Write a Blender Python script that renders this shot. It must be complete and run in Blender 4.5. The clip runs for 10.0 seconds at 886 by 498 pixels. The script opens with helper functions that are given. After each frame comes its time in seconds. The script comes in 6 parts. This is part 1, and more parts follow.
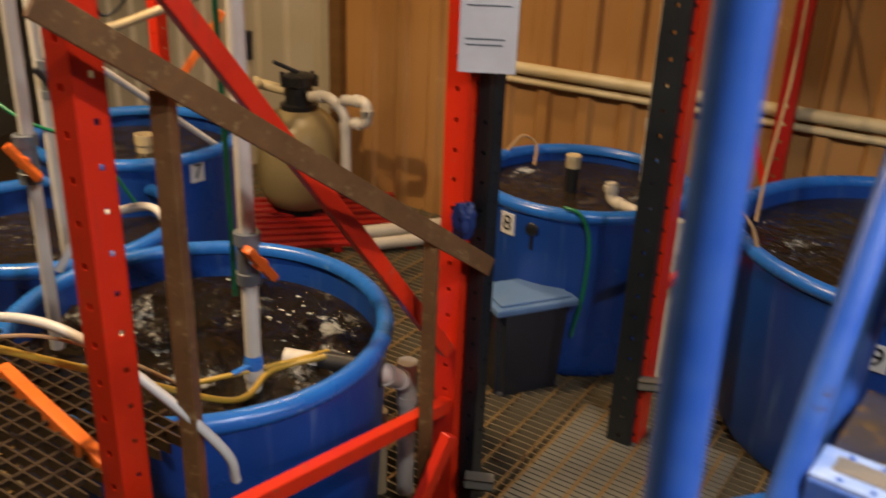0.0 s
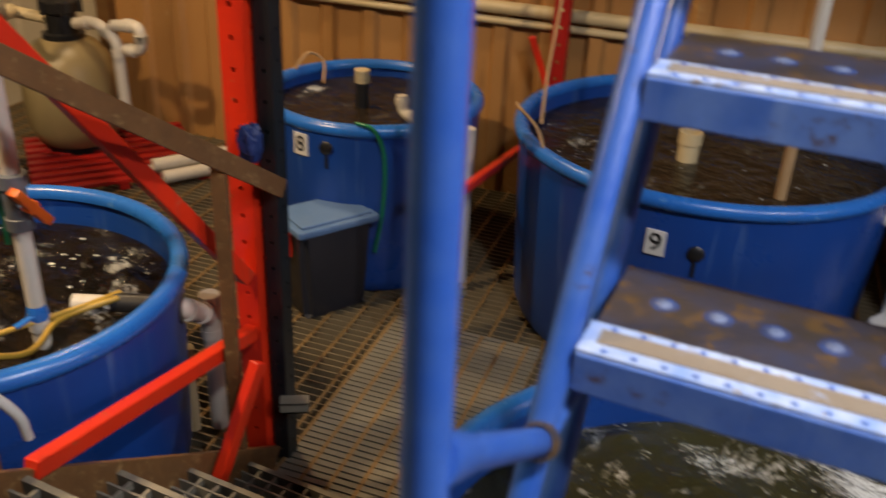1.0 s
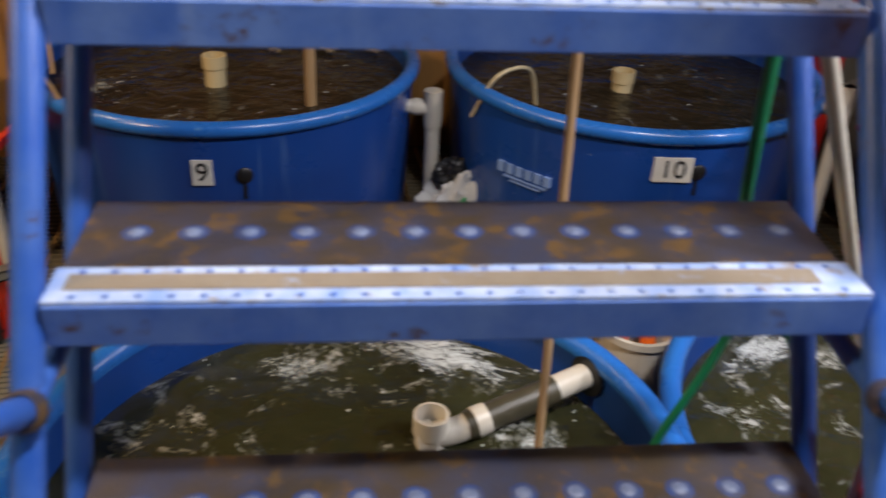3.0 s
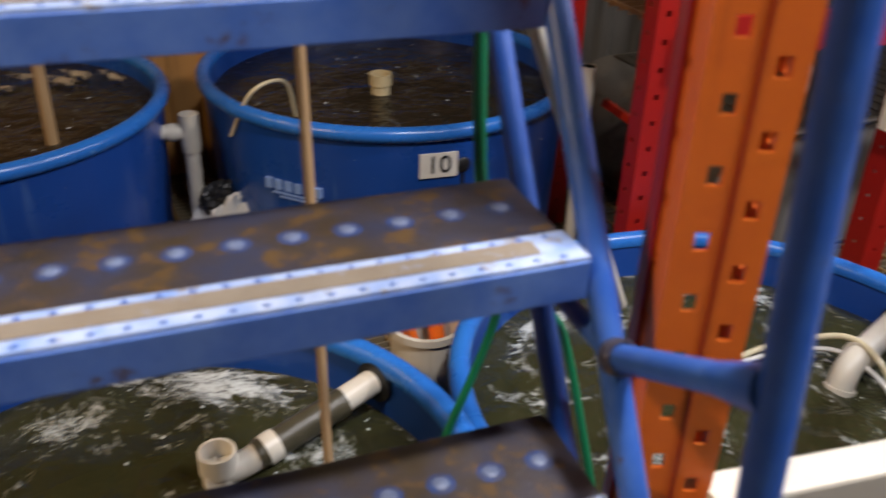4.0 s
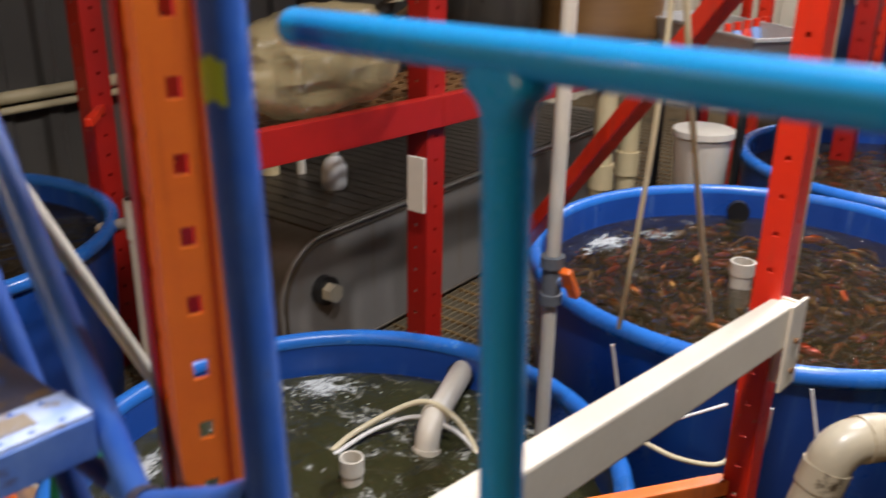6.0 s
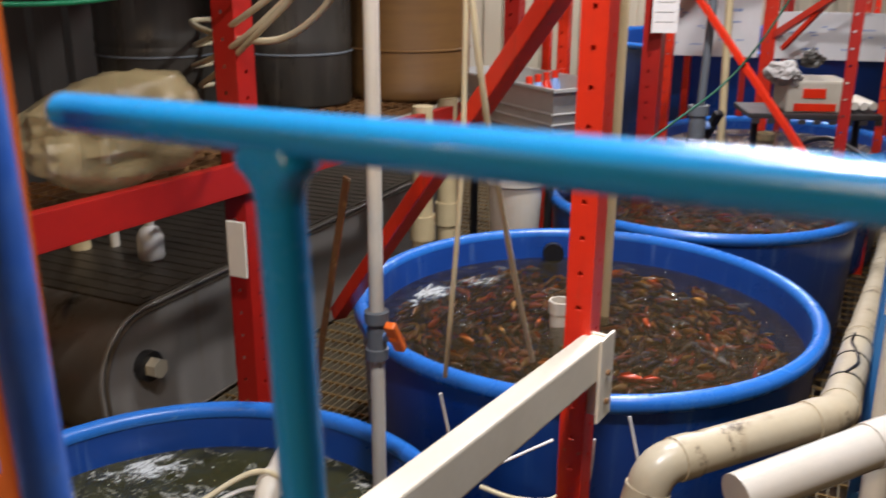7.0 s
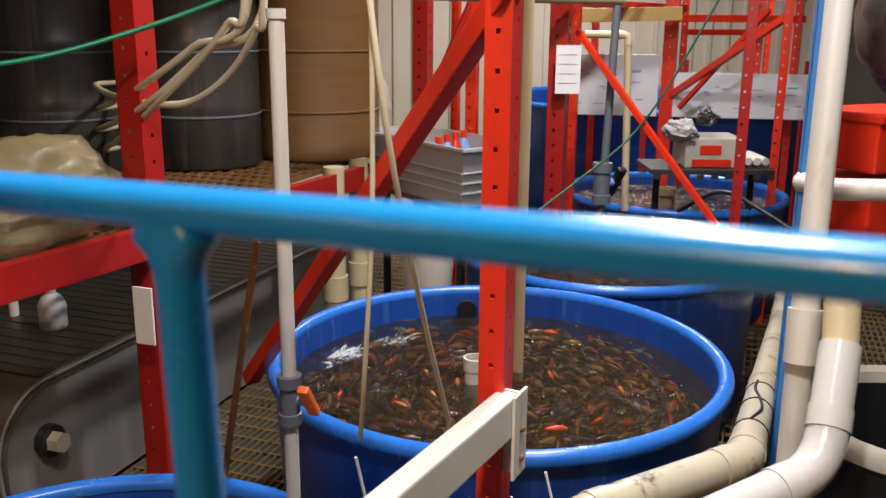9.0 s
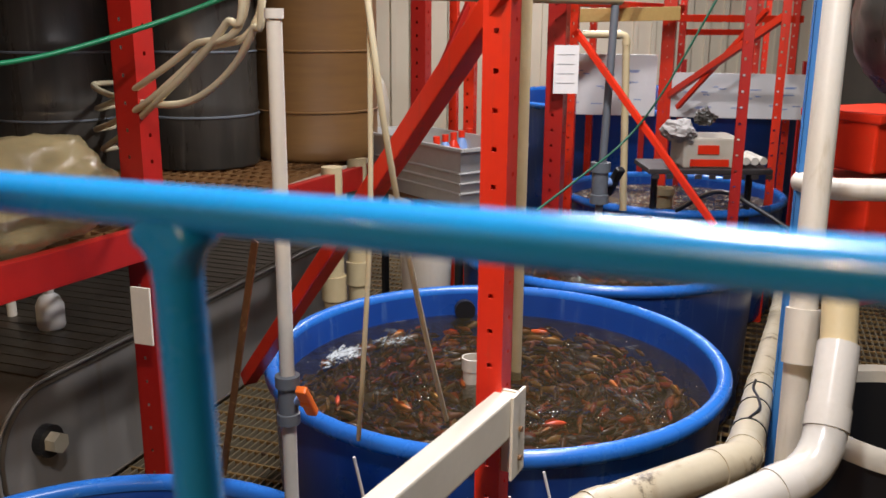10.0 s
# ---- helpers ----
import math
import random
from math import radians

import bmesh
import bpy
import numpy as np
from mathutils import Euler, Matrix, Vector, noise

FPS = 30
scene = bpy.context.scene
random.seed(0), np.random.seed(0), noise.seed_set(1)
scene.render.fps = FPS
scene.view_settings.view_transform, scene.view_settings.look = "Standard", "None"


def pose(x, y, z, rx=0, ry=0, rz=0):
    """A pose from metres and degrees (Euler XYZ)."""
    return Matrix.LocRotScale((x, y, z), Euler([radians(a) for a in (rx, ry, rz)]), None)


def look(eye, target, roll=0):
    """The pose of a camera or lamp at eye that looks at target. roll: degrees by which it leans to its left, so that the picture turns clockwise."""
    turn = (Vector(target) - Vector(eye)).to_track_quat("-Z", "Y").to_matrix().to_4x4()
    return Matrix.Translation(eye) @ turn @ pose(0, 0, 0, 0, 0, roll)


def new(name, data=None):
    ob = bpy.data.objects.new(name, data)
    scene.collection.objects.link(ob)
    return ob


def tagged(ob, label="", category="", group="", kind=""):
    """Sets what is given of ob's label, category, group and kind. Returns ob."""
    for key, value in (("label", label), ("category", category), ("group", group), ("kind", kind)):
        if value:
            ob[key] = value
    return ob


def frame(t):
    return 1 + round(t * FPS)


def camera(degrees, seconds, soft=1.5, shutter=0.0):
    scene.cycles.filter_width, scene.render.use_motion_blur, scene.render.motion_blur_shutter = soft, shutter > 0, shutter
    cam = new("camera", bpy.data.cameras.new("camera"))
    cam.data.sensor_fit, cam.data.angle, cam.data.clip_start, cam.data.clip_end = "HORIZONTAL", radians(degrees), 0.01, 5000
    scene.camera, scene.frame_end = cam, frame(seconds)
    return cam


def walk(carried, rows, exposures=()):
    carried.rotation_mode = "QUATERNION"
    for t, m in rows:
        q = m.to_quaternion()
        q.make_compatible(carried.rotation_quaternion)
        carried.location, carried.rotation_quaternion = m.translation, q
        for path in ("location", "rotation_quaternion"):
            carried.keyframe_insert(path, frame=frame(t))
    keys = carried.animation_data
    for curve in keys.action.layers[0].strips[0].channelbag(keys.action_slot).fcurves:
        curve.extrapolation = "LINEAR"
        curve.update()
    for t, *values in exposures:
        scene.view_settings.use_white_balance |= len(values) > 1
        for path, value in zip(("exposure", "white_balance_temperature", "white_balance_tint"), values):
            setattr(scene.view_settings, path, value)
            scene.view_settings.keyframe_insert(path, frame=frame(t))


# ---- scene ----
# ---- camera ----
cam = camera(52.68, 10.0, soft=1.45, shutter=0.6)
PATH = [
    (0.0, -0.0368, -0.0342, 1.8255, 66.67, -2.11, 7.74),
    (0.5, -0.0218, -0.0268, 1.817, 64.51, -2.45, 1.29),
    (1.0, -0.0045, -0.0236, 1.8098, 62.19, -2.59, -5.55),
    (1.5, 0.0172, -0.0233, 1.8036, 60.49, -2.68, -12.48),
    (2.0, 0.036, -0.0345, 1.8074, 59.69, -2.78, -19.82),
    (2.5, 0.0558, -0.0424, 1.8056, 59.18, -2.84, -27.39),
    (4.0, 0.1557, -0.068, 1.7748, 60.53, -1.76, -50.24),
    (4.5, 0.1739, -0.0837, 1.7726, 61.85, -1.46, -57.91),
    (5.0, 0.1792, -0.107, 1.7805, 64.08, -1.3, -65.36),
    (5.5, 0.1771, -0.1328, 1.7931, 66.59, -1.08, -72.04),
    (6.0, 0.1789, -0.1451, 1.7981, 68.36, -0.91, -78.72),
    (6.2, 0.1768, -0.1533, 1.8, 69.18, -0.68, -81.3),
    (7.3, 0.164, -0.1757, 1.8149, 73.15, -0.4, -92.58),
    (7.5, 0.1617, -0.1773, 1.8177, 74.03, -0.48, -93.67),
    (8.0, 0.1605, -0.1788, 1.8195, 75.42, -0.48, -95.29),
    (8.5, 0.1605, -0.1795, 1.8188, 75.66, -0.46, -95.73),
    (9.0, 0.1600, -0.1795, 1.8182, 75.70, -0.46, -95.89),
    (9.5, 0.1600, -0.1795, 1.8182, 75.69, -0.46, -95.98),
    (10.0, 0.1600, -0.1795, 1.8180, 75.70, -0.46, -96.01),
]
walk(cam, [(t, pose(x, y, z, rx, ry, rz)) for t, x, y, z, rx, ry, rz in PATH])
cam.data.dof.use_dof, cam.data.dof.focus_distance, cam.data.dof.aperture_fstop = True, 2.4, 7.0

# ---- light ----
world = bpy.data.worlds.new("world")
world.use_nodes = True
world.node_tree.nodes["Background"].inputs[0].default_value = (0.9, 0.75, 0.6, 1)
world.node_tree.nodes["Background"].inputs[1].default_value = 0.002
scene.world = world
scene.view_settings.exposure = 0.0


def area(name, place, target, size, power, colour):
    data = bpy.data.lights.new(name, "AREA")
    data.shape, data.size, data.size_y = "RECTANGLE", size[0], size[1]
    data.energy, data.color = power, colour
    ob = new(name, data)
    ob.matrix_world = look(place, target)
    return ob


WARM, NEUTRAL = (1.0, 0.71, 0.41), (0.98, 0.96, 1.0)
# Unseen overhead lights; most are added and powered only to match brightness.
LAMPS = [(-0.95, 3.75, 3.45, 40, WARM, 0.3), (-2.3, 1.7, 3.45, 150, WARM, 0.3), (0.85, -0.25, 3.45, 70, NEUTRAL, 0.22), (1.35, -1.15, 3.45, 27, NEUTRAL, 0.22), (3.0, -1.1, 3.45, 98, NEUTRAL, 0.22), (4.7, -1.6, 3.45, 40, NEUTRAL, 0.3), (7.3, -2.2, 3.45, 150, NEUTRAL, 0.5)]
for x, y, z, power, tint, span in LAMPS:
    area("unseen_overhead_light", (x, y, z - 0.06), (x, y, 0), (span, 0.14), power, tint)


# ---- materials ----
def mat(name, base, rough=0.5, metal=0.0, second=None, amount=0.5, scale=6.0, bump=0.15, bump_scale=60.0, rough_var=0.12, stain=None, stain_scale=2.0, stain_at=0.62, stretch=(1, 1, 1), coat=0.0, streak=None, streak_at=0.58, streak_scale=30.0, streak_mix=0.6):
    m = bpy.data.materials.new(name)
    m.use_nodes = True
    nt = m.node_tree
    n, l = nt.nodes, nt.links
    b = n["Principled BSDF"]
    b.inputs["Metallic"].default_value = metal
    b.inputs["Coat Weight"].default_value = coat
    tc = n.new("ShaderNodeTexCoord")
    info = n.new("ShaderNodeObjectInfo")
    mp = n.new("ShaderNodeMapping")
    mp.inputs["Scale"].default_value = stretch
    l.new(tc.outputs["Object"], mp.inputs["Vector"])
    add = n.new("ShaderNodeVectorMath")
    l.new(mp.outputs[0], add.inputs[0])
    mul = n.new("ShaderNodeMath")
    mul.operation = "MULTIPLY"
    mul.inputs[1].default_value = 17.0
    l.new(info.outputs["Random"], mul.inputs[0])
    l.new(mul.outputs[0], add.inputs[1])
    def tex(sc, detail=6.0, rough_=0.6):
        t = n.new("ShaderNodeTexNoise")
        t.inputs["Scale"].default_value, t.inputs["Detail"].default_value, t.inputs["Roughness"].default_value = sc, detail, rough_
        l.new(add.outputs[0], t.inputs["Vector"])
        return t
    def ramp(src, a, c):
        r = n.new("ShaderNodeMapRange")
        r.inputs["From Min"].default_value, r.inputs["From Max"].default_value = a, c
        l.new(src, r.inputs["Value"])
        return r.outputs[0]
    def mix(fac, ca, cb):
        x = n.new("ShaderNodeMix")
        x.data_type = "RGBA"
        if isinstance(fac, float):
            x.inputs[0].default_value = fac
        else:
            l.new(fac, x.inputs[0])
        for sock, c in ((x.inputs[6], ca), (x.inputs[7], cb)):
            if isinstance(c, tuple):
                sock.default_value = (*c, 1)
            else:
                l.new(c, sock)
        return x.outputs[2]
    second = second or tuple(0.72 * c for c in base)
    big, small = tex(scale), tex(bump_scale, 8.0, 0.7)
    f1 = n.new("ShaderNodeMath")
    f1.operation = "MULTIPLY"
    f1.inputs[1].default_value = amount
    l.new(ramp(big.outputs["Fac"], 0.35, 0.68), f1.inputs[0])
    colour = mix(f1.outputs[0], tuple(base), tuple(second))
    grain = mix(ramp(small.outputs["Fac"], 0.3, 0.75), colour, tuple(0.8 * c for c in base))
    colour = mix(0.35, colour, grain)
    if stain:
        st = tex(stain_scale, 10.0, 0.72)
        colour = mix(ramp(st.outputs["Fac"], stain_at, stain_at + 0.06), colour, tuple(stain))
    if streak:
        sm = n.new("ShaderNodeMapping")
        sm.inputs["Scale"].default_value = (1, 1, 0.06)
        l.new(tc.outputs["Object"], sm.inputs["Vector"])
        t3 = n.new("ShaderNodeTexNoise")
        t3.inputs["Scale"].default_value, t3.inputs["Detail"].default_value = streak_scale, 7.0
        l.new(sm.outputs[0], t3.inputs["Vector"])
        gate = n.new("ShaderNodeMath")
        gate.operation = "MULTIPLY"
        l.new(ramp(t3.outputs["Fac"], streak_at, streak_at + 0.12), gate.inputs[0])
        l.new(ramp(tex(2.5).outputs["Fac"], 0.4, 0.6), gate.inputs[1])
        half = n.new("ShaderNodeMath")
        half.operation = "MULTIPLY"
        half.inputs[1].default_value = streak_mix
        l.new(gate.outputs[0], half.inputs[0])
        colour = mix(half.outputs[0], colour, tuple(streak))
    l.new(colour, b.inputs["Base Color"])
    r = n.new("ShaderNodeMapRange")
    r.inputs["To Min"].default_value, r.inputs["To Max"].default_value = max(0.02, rough - rough_var), min(1, rough + rough_var)
    l.new(big.outputs["Fac"], r.inputs["Value"])
    l.new(r.outputs[0], b.inputs["Roughness"])
    bp = n.new("ShaderNodeBump")
    bp.inputs["Strength"].default_value, bp.inputs["Distance"].default_value = bump, 0.004
    l.new(small.outputs["Fac"], bp.inputs["Height"])
    l.new(bp.outputs[0], b.inputs["Normal"])
    return m


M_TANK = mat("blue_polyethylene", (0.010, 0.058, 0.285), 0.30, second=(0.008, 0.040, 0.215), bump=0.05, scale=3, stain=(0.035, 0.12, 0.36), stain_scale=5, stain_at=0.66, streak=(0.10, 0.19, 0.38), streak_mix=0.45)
# Brighter than the tank body: pale scuffs, plus lamp highlights put into the blue.
M_RIM = mat("lit_scuffed_blue", (0.022, 0.15, 0.52), 0.28, second=(0.012, 0.10, 0.42), bump=0.06, scale=9, stain=(0.12, 0.28, 0.55), stain_scale=20, stain_at=0.62)
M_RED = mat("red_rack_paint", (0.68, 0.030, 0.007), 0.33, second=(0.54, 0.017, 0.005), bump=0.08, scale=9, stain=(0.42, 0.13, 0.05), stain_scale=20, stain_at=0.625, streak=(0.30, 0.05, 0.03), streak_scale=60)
# Darker copy of the rack red, shade put into the colour; also pallet, flange.
M_DARKRED = mat("dark_and_shaded_red", (0.34, 0.011, 0.007), 0.36, second=(0.24, 0.008, 0.005), bump=0.1, scale=9, stain=(0.20, 0.07, 0.04), stain_scale=26, stain_at=0.68)
M_ORANGE = mat("orange_rack_paint", (0.82, 0.19, 0.025), 0.36, second=(0.66, 0.11, 0.016), bump=0.12, scale=10, stain=(0.25, 0.07, 0.02), stain_scale=26, stain_at=0.66, streak=(0.45, 0.07, 0.015), streak_scale=60)
M_BLACKP = mat("black_green_rack_paint", (0.007, 0.010, 0.012), 0.42, second=(0.016, 0.02, 0.022), bump=0.1, stain=(0.12, 0.03, 0.025), stain_scale=42, stain_at=0.66)
M_BLUEPOST = mat("blue_rack_paint", (0.05, 0.22, 0.55), 0.4, bump=0.08)
M_LADDER = mat("ladder_blue_paint", (0.022, 0.088, 0.39), 0.34, second=(0.075, 0.17, 0.47), amount=0.55, bump=0.12, scale=24, stain=(0.06, 0.04, 0.035), stain_scale=24, stain_at=0.63)
M_LIP = mat("scuffed_blue_lip", (0.055, 0.135, 0.45), 0.38, second=(0.16, 0.27, 0.56), amount=0.7, bump=0.15, scale=16, stain=(0.085, 0.055, 0.04), stain_scale=15, stain_at=0.585, streak=(0.20, 0.30, 0.55), streak_scale=40)
M_HALO = mat("chipped_blue_patch", (0.030, 0.062, 0.20), 0.42, second=(0.055, 0.042, 0.028), amount=0.9, bump=0.3, scale=70)
M_TREAD = mat("worn_rusty_tread", (0.062, 0.044, 0.026), 0.36, second=(0.032, 0.046, 0.105), amount=0.9, bump=0.4, scale=16, bump_scale=140, stain=(0.115, 0.068, 0.028), stain_scale=30, stain_at=0.54, metal=0.1)
M_STUD = mat("worn_stud", (0.17, 0.21, 0.32), 0.4, second=(0.07, 0.09, 0.17), amount=0.9, scale=90, bump=0.2)
M_NOSE = mat("worn_pale_blue_nosing", (0.52, 0.61, 0.80), 0.34, second=(0.15, 0.29, 0.68), amount=0.9, bump=0.2, scale=38, stain=(0.28, 0.23, 0.18), stain_scale=45, stain_at=0.57)
M_GRIP = mat("sandy_grip_tape", (0.30, 0.25, 0.19), 0.8, second=(0.20, 0.15, 0.10), bump=0.6, scale=24, bump_scale=300, stain=(0.34, 0.42, 0.62), stain_scale=34, stain_at=0.60)
M_RAIL = mat("turquoise_rail_paint", (0.008, 0.235, 0.56), 0.26, second=(0.008, 0.19, 0.47), bump=0.05, scale=14, coat=0.2)
M_PVC = mat("white_pvc", (0.60, 0.565, 0.495), 0.38, second=(0.55, 0.48, 0.36), bump=0.04, scale=5, stain=(0.36, 0.29, 0.18), stain_scale=7, stain_at=0.68, streak=(0.34, 0.26, 0.14), streak_scale=50, streak_mix=0.35)
M_OLDPVC = mat("yellowed_pvc", (0.56, 0.46, 0.27), 0.45, second=(0.42, 0.32, 0.16), bump=0.06, scale=7, stain=(0.2, 0.14, 0.07), stain_scale=9, stain_at=0.66)
M_GREYPVC = mat("grey_pvc", (0.13, 0.145, 0.16), 0.45, bump=0.06)
M_BLACK = mat("black_plastic", (0.012, 0.012, 0.013), 0.4, bump=0.06)
M_HANDLE = mat("orange_handle", (0.85, 0.16, 0.015), 0.42, bump=0.06)
M_STEEL = mat("dull_stainless_steel", (0.235, 0.222, 0.205), 0.42, metal=0.25, second=(0.19, 0.176, 0.158), bump=0.05, scale=3, bump_scale=200, stain=(0.22, 0.15, 0.09), stain_scale=5, stain_at=0.70, streak=(0.20, 0.16, 0.12), streak_scale=16)
M_STEELDARK = mat("grimy_steel", (0.15, 0.13, 0.105), 0.36, metal=0.4, second=(0.09, 0.07, 0.05), bump=0.1, scale=6, stain=(0.05, 0.035, 0.02), stain_scale=5, stain_at=0.58, streak=(0.10, 0.07, 0.045), streak_scale=20)
M_TOPPLATE = mat("dark_top_plate", (0.036, 0.027, 0.017), 0.45, second=(0.022, 0.016, 0.010), bump=0.15, scale=4)
M_RUST = mat("rusty_brown_steel", (0.19, 0.09, 0.032), 0.42, second=(0.085, 0.045, 0.02), bump=0.35, scale=28, stain=(0.30, 0.18, 0.07), stain_scale=34, stain_at=0.56, metal=0.1)
M_GRATE = mat("rusty_gold_grating", (0.28, 0.175, 0.065), 0.55, second=(0.17, 0.09, 0.03), bump=0.25, scale=3, metal=0.35, stain=(0.07, 0.035, 0.016), stain_scale=6, stain_at=0.57)
M_GRATEBAR = mat("dull_grating_bars", (0.20, 0.165, 0.105), 0.5, second=(0.14, 0.10, 0.055), bump=0.2, scale=3, metal=0.3, stain=(0.07, 0.035, 0.016), stain_scale=5, stain_at=0.60)
# Galvanised treads and clips; also the floor patches coloured as lit.
M_GRATEL = mat("galvanised_and_lit_grating", (0.235, 0.22, 0.175), 0.5, second=(0.17, 0.155, 0.115), bump=0.2, scale=4, metal=0.35)
M_GALV = mat("bright_galvanised_sheet", (0.44, 0.43, 0.41), 0.36, second=(0.34, 0.33, 0.31), bump=0.06, scale=14, metal=0.25)
M_MURK = mat("amber_murk", (0.09, 0.05, 0.018), 0.7, second=(0.05, 0.028, 0.012), bump=0.2, scale=5)
M_UNDER = mat("dark_bottom", (0.045, 0.03, 0.02), 0.35, second=(0.09, 0.045, 0.02), bump=0.3, scale=3)
M_WOODWALL = mat("tan_wall_panel", (0.40, 0.205, 0.065), 0.5, second=(0.33, 0.155, 0.044), bump=0.12, scale=1.6, stain=(0.46, 0.28, 0.11), stain_scale=2.2, stain_at=0.63, streak=(0.18, 0.085, 0.03), streak_scale=22)
M_WHITEWALL = mat("cream_metal_cladding", (0.62, 0.55, 0.42), 0.5, second=(0.50, 0.42, 0.30), bump=0.08, scale=1.2, stain=(0.4, 0.3, 0.18), stain_scale=2.5, stain_at=0.68)
# Dark base colour for the dim wall stretch and the unseen closing walls.
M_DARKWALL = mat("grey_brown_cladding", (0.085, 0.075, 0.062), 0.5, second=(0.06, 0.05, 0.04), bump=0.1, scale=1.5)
M_CEIL = mat("ceiling_liner", (0.10, 0.085, 0.06), 0.8, bump=0.1)
M_WHITEBOARD = mat("whiteboard_panel", (0.78, 0.78, 0.78), 0.35, bump=0.02, scale=1.5)
M_CREAM = mat("cream_beam_paint", (0.70, 0.65, 0.55), 0.40, second=(0.62, 0.55, 0.44), bump=0.1, scale=8, stain=(0.50, 0.30, 0.05), stain_scale=22, stain_at=0.735)
M_PAPER = mat("white_paper", (0.72, 0.69, 0.66), 0.8, bump=0.03)
M_INK = mat("black_ink", (0.015, 0.015, 0.015), 0.6, bump=0)
M_PALEINK = mat("pale_blue_print", (0.20, 0.32, 0.62), 0.5, bump=0)
M_HOSE_W = mat("white_hose", (0.66, 0.64, 0.6), 0.4, bump=0.04)
M_HOSE_C = mat("clear_vinyl_hose", (0.60, 0.53, 0.36), 0.22, second=(0.50, 0.40, 0.22), bump=0.03)
M_HOSE_Y = mat("yellow_hose", (0.48, 0.30, 0.04), 0.35, bump=0.04)
M_GREEN = mat("green_hose", (0.008, 0.17, 0.07), 0.35, bump=0.04)
M_ROPE = mat("dark_green_rope", (0.006, 0.085, 0.045), 0.6, bump=0.2)
M_SAND = mat("khaki_fibreglass", (0.27, 0.21, 0.10), 0.4, second=(0.20, 0.15, 0.07), bump=0.1, scale=4)
# Pale vertical streaks: weathering, plus light glinting down the drums put into colour.
M_DRUM = mat("black_plastic_drum", (0.034, 0.031, 0.026), 0.30, second=(0.070, 0.064, 0.054), bump=0.15, scale=5, stretch=(3, 3, 0.4), stain=(0.10, 0.09, 0.08), stain_scale=7, stain_at=0.66, streak=(0.10, 0.09, 0.075), streak_scale=26)
M_FIBRE = mat("brown_fibre_drum", (0.155, 0.078, 0.024), 0.42, second=(0.085, 0.038, 0.012), bump=0.15, scale=5, stretch=(0.6, 0.6, 6))
M_TOTE = mat("dark_grey_tote", (0.022, 0.024, 0.032), 0.42, bump=0.06)
M_TOTELID = mat("dusty_blue_lid", (0.10, 0.19, 0.36), 0.45, second=(0.17, 0.25, 0.38), bump=0.06, scale=7)
M_BAG = mat("white_plastic_sack", (0.58, 0.57, 0.55), 0.4, bump=0.2, scale=12)
M_FILM = mat("dusty_plastic_film", (0.50, 0.46, 0.38), 0.22, second=(0.30, 0.25, 0.18), bump=0.1, scale=5)
M_CLOTH = mat("grey_cloth", (0.34, 0.32, 0.30), 0.7, second=(0.20, 0.185, 0.17), bump=0.3, scale=8)
M_NAVY = mat("navy_rubber", (0.012, 0.03, 0.13), 0.5, bump=0.1)
M_GRIMY = mat("grimy_white_pvc", (0.42, 0.37, 0.27), 0.36, second=(0.36, 0.28, 0.16), bump=0.06, scale=6, stain=(0.07, 0.05, 0.03), stain_scale=6, stain_at=0.58, streak=(0.2, 0.14, 0.07), streak_scale=20)
M_GLOSSPVC = mat("glossy_white_pvc", (0.53, 0.50, 0.45), 0.20, second=(0.45, 0.41, 0.34), bump=0.03, scale=5, stain=(0.40, 0.32, 0.20), stain_scale=6, stain_at=0.70, streak=(0.42, 0.34, 0.22), streak_scale=30, streak_mix=0.3)
M_DARKSTEEL = mat("dark_wet_steel", (0.05, 0.034, 0.022), 0.35, second=(0.10, 0.055, 0.025), bump=0.25, scale=9, metal=0.4)
M_POLY = mat("cloudy_plastic_film", (0.36, 0.285, 0.15), 0.20, second=(0.24, 0.18, 0.08), bump=0.8, scale=5, bump_scale=9)
M_POLY.node_tree.nodes["Principled BSDF"].inputs["Alpha"].default_value = 0.58
M_SLEEVE = mat("olive_mesh_sleeve", (0.045, 0.04, 0.025), 0.35, second=(0.09, 0.075, 0.045), bump=0.4, scale=30)
M_GREENPRINT = mat("green_print", (0.02, 0.30, 0.10), 0.5, bump=0)
M_FOAM = mat("pale_foam", (0.60, 0.55, 0.45), 0.6, bump=0.5, scale=20, bump_scale=120)
M_TAPE = mat("lime_tape", (0.40, 0.48, 0.02), 0.5, bump=0.05)
M_CARD = mat("label_card", (0.70, 0.68, 0.62), 0.6, bump=0.03)
M_TIMBER = mat("timber_lath", (0.42, 0.27, 0.13), 0.65, second=(0.34, 0.2, 0.09), bump=0.2, scale=6, stretch=(8, 8, 0.6))
M_PLANK = mat("lit_yellow_plank", (0.50, 0.33, 0.10), 0.55, second=(0.38, 0.22, 0.06), bump=0.2, scale=6, stretch=(1, 8, 8))
M_CRATE = mat("dark_tray", (0.035, 0.03, 0.03), 0.5, bump=0.1)


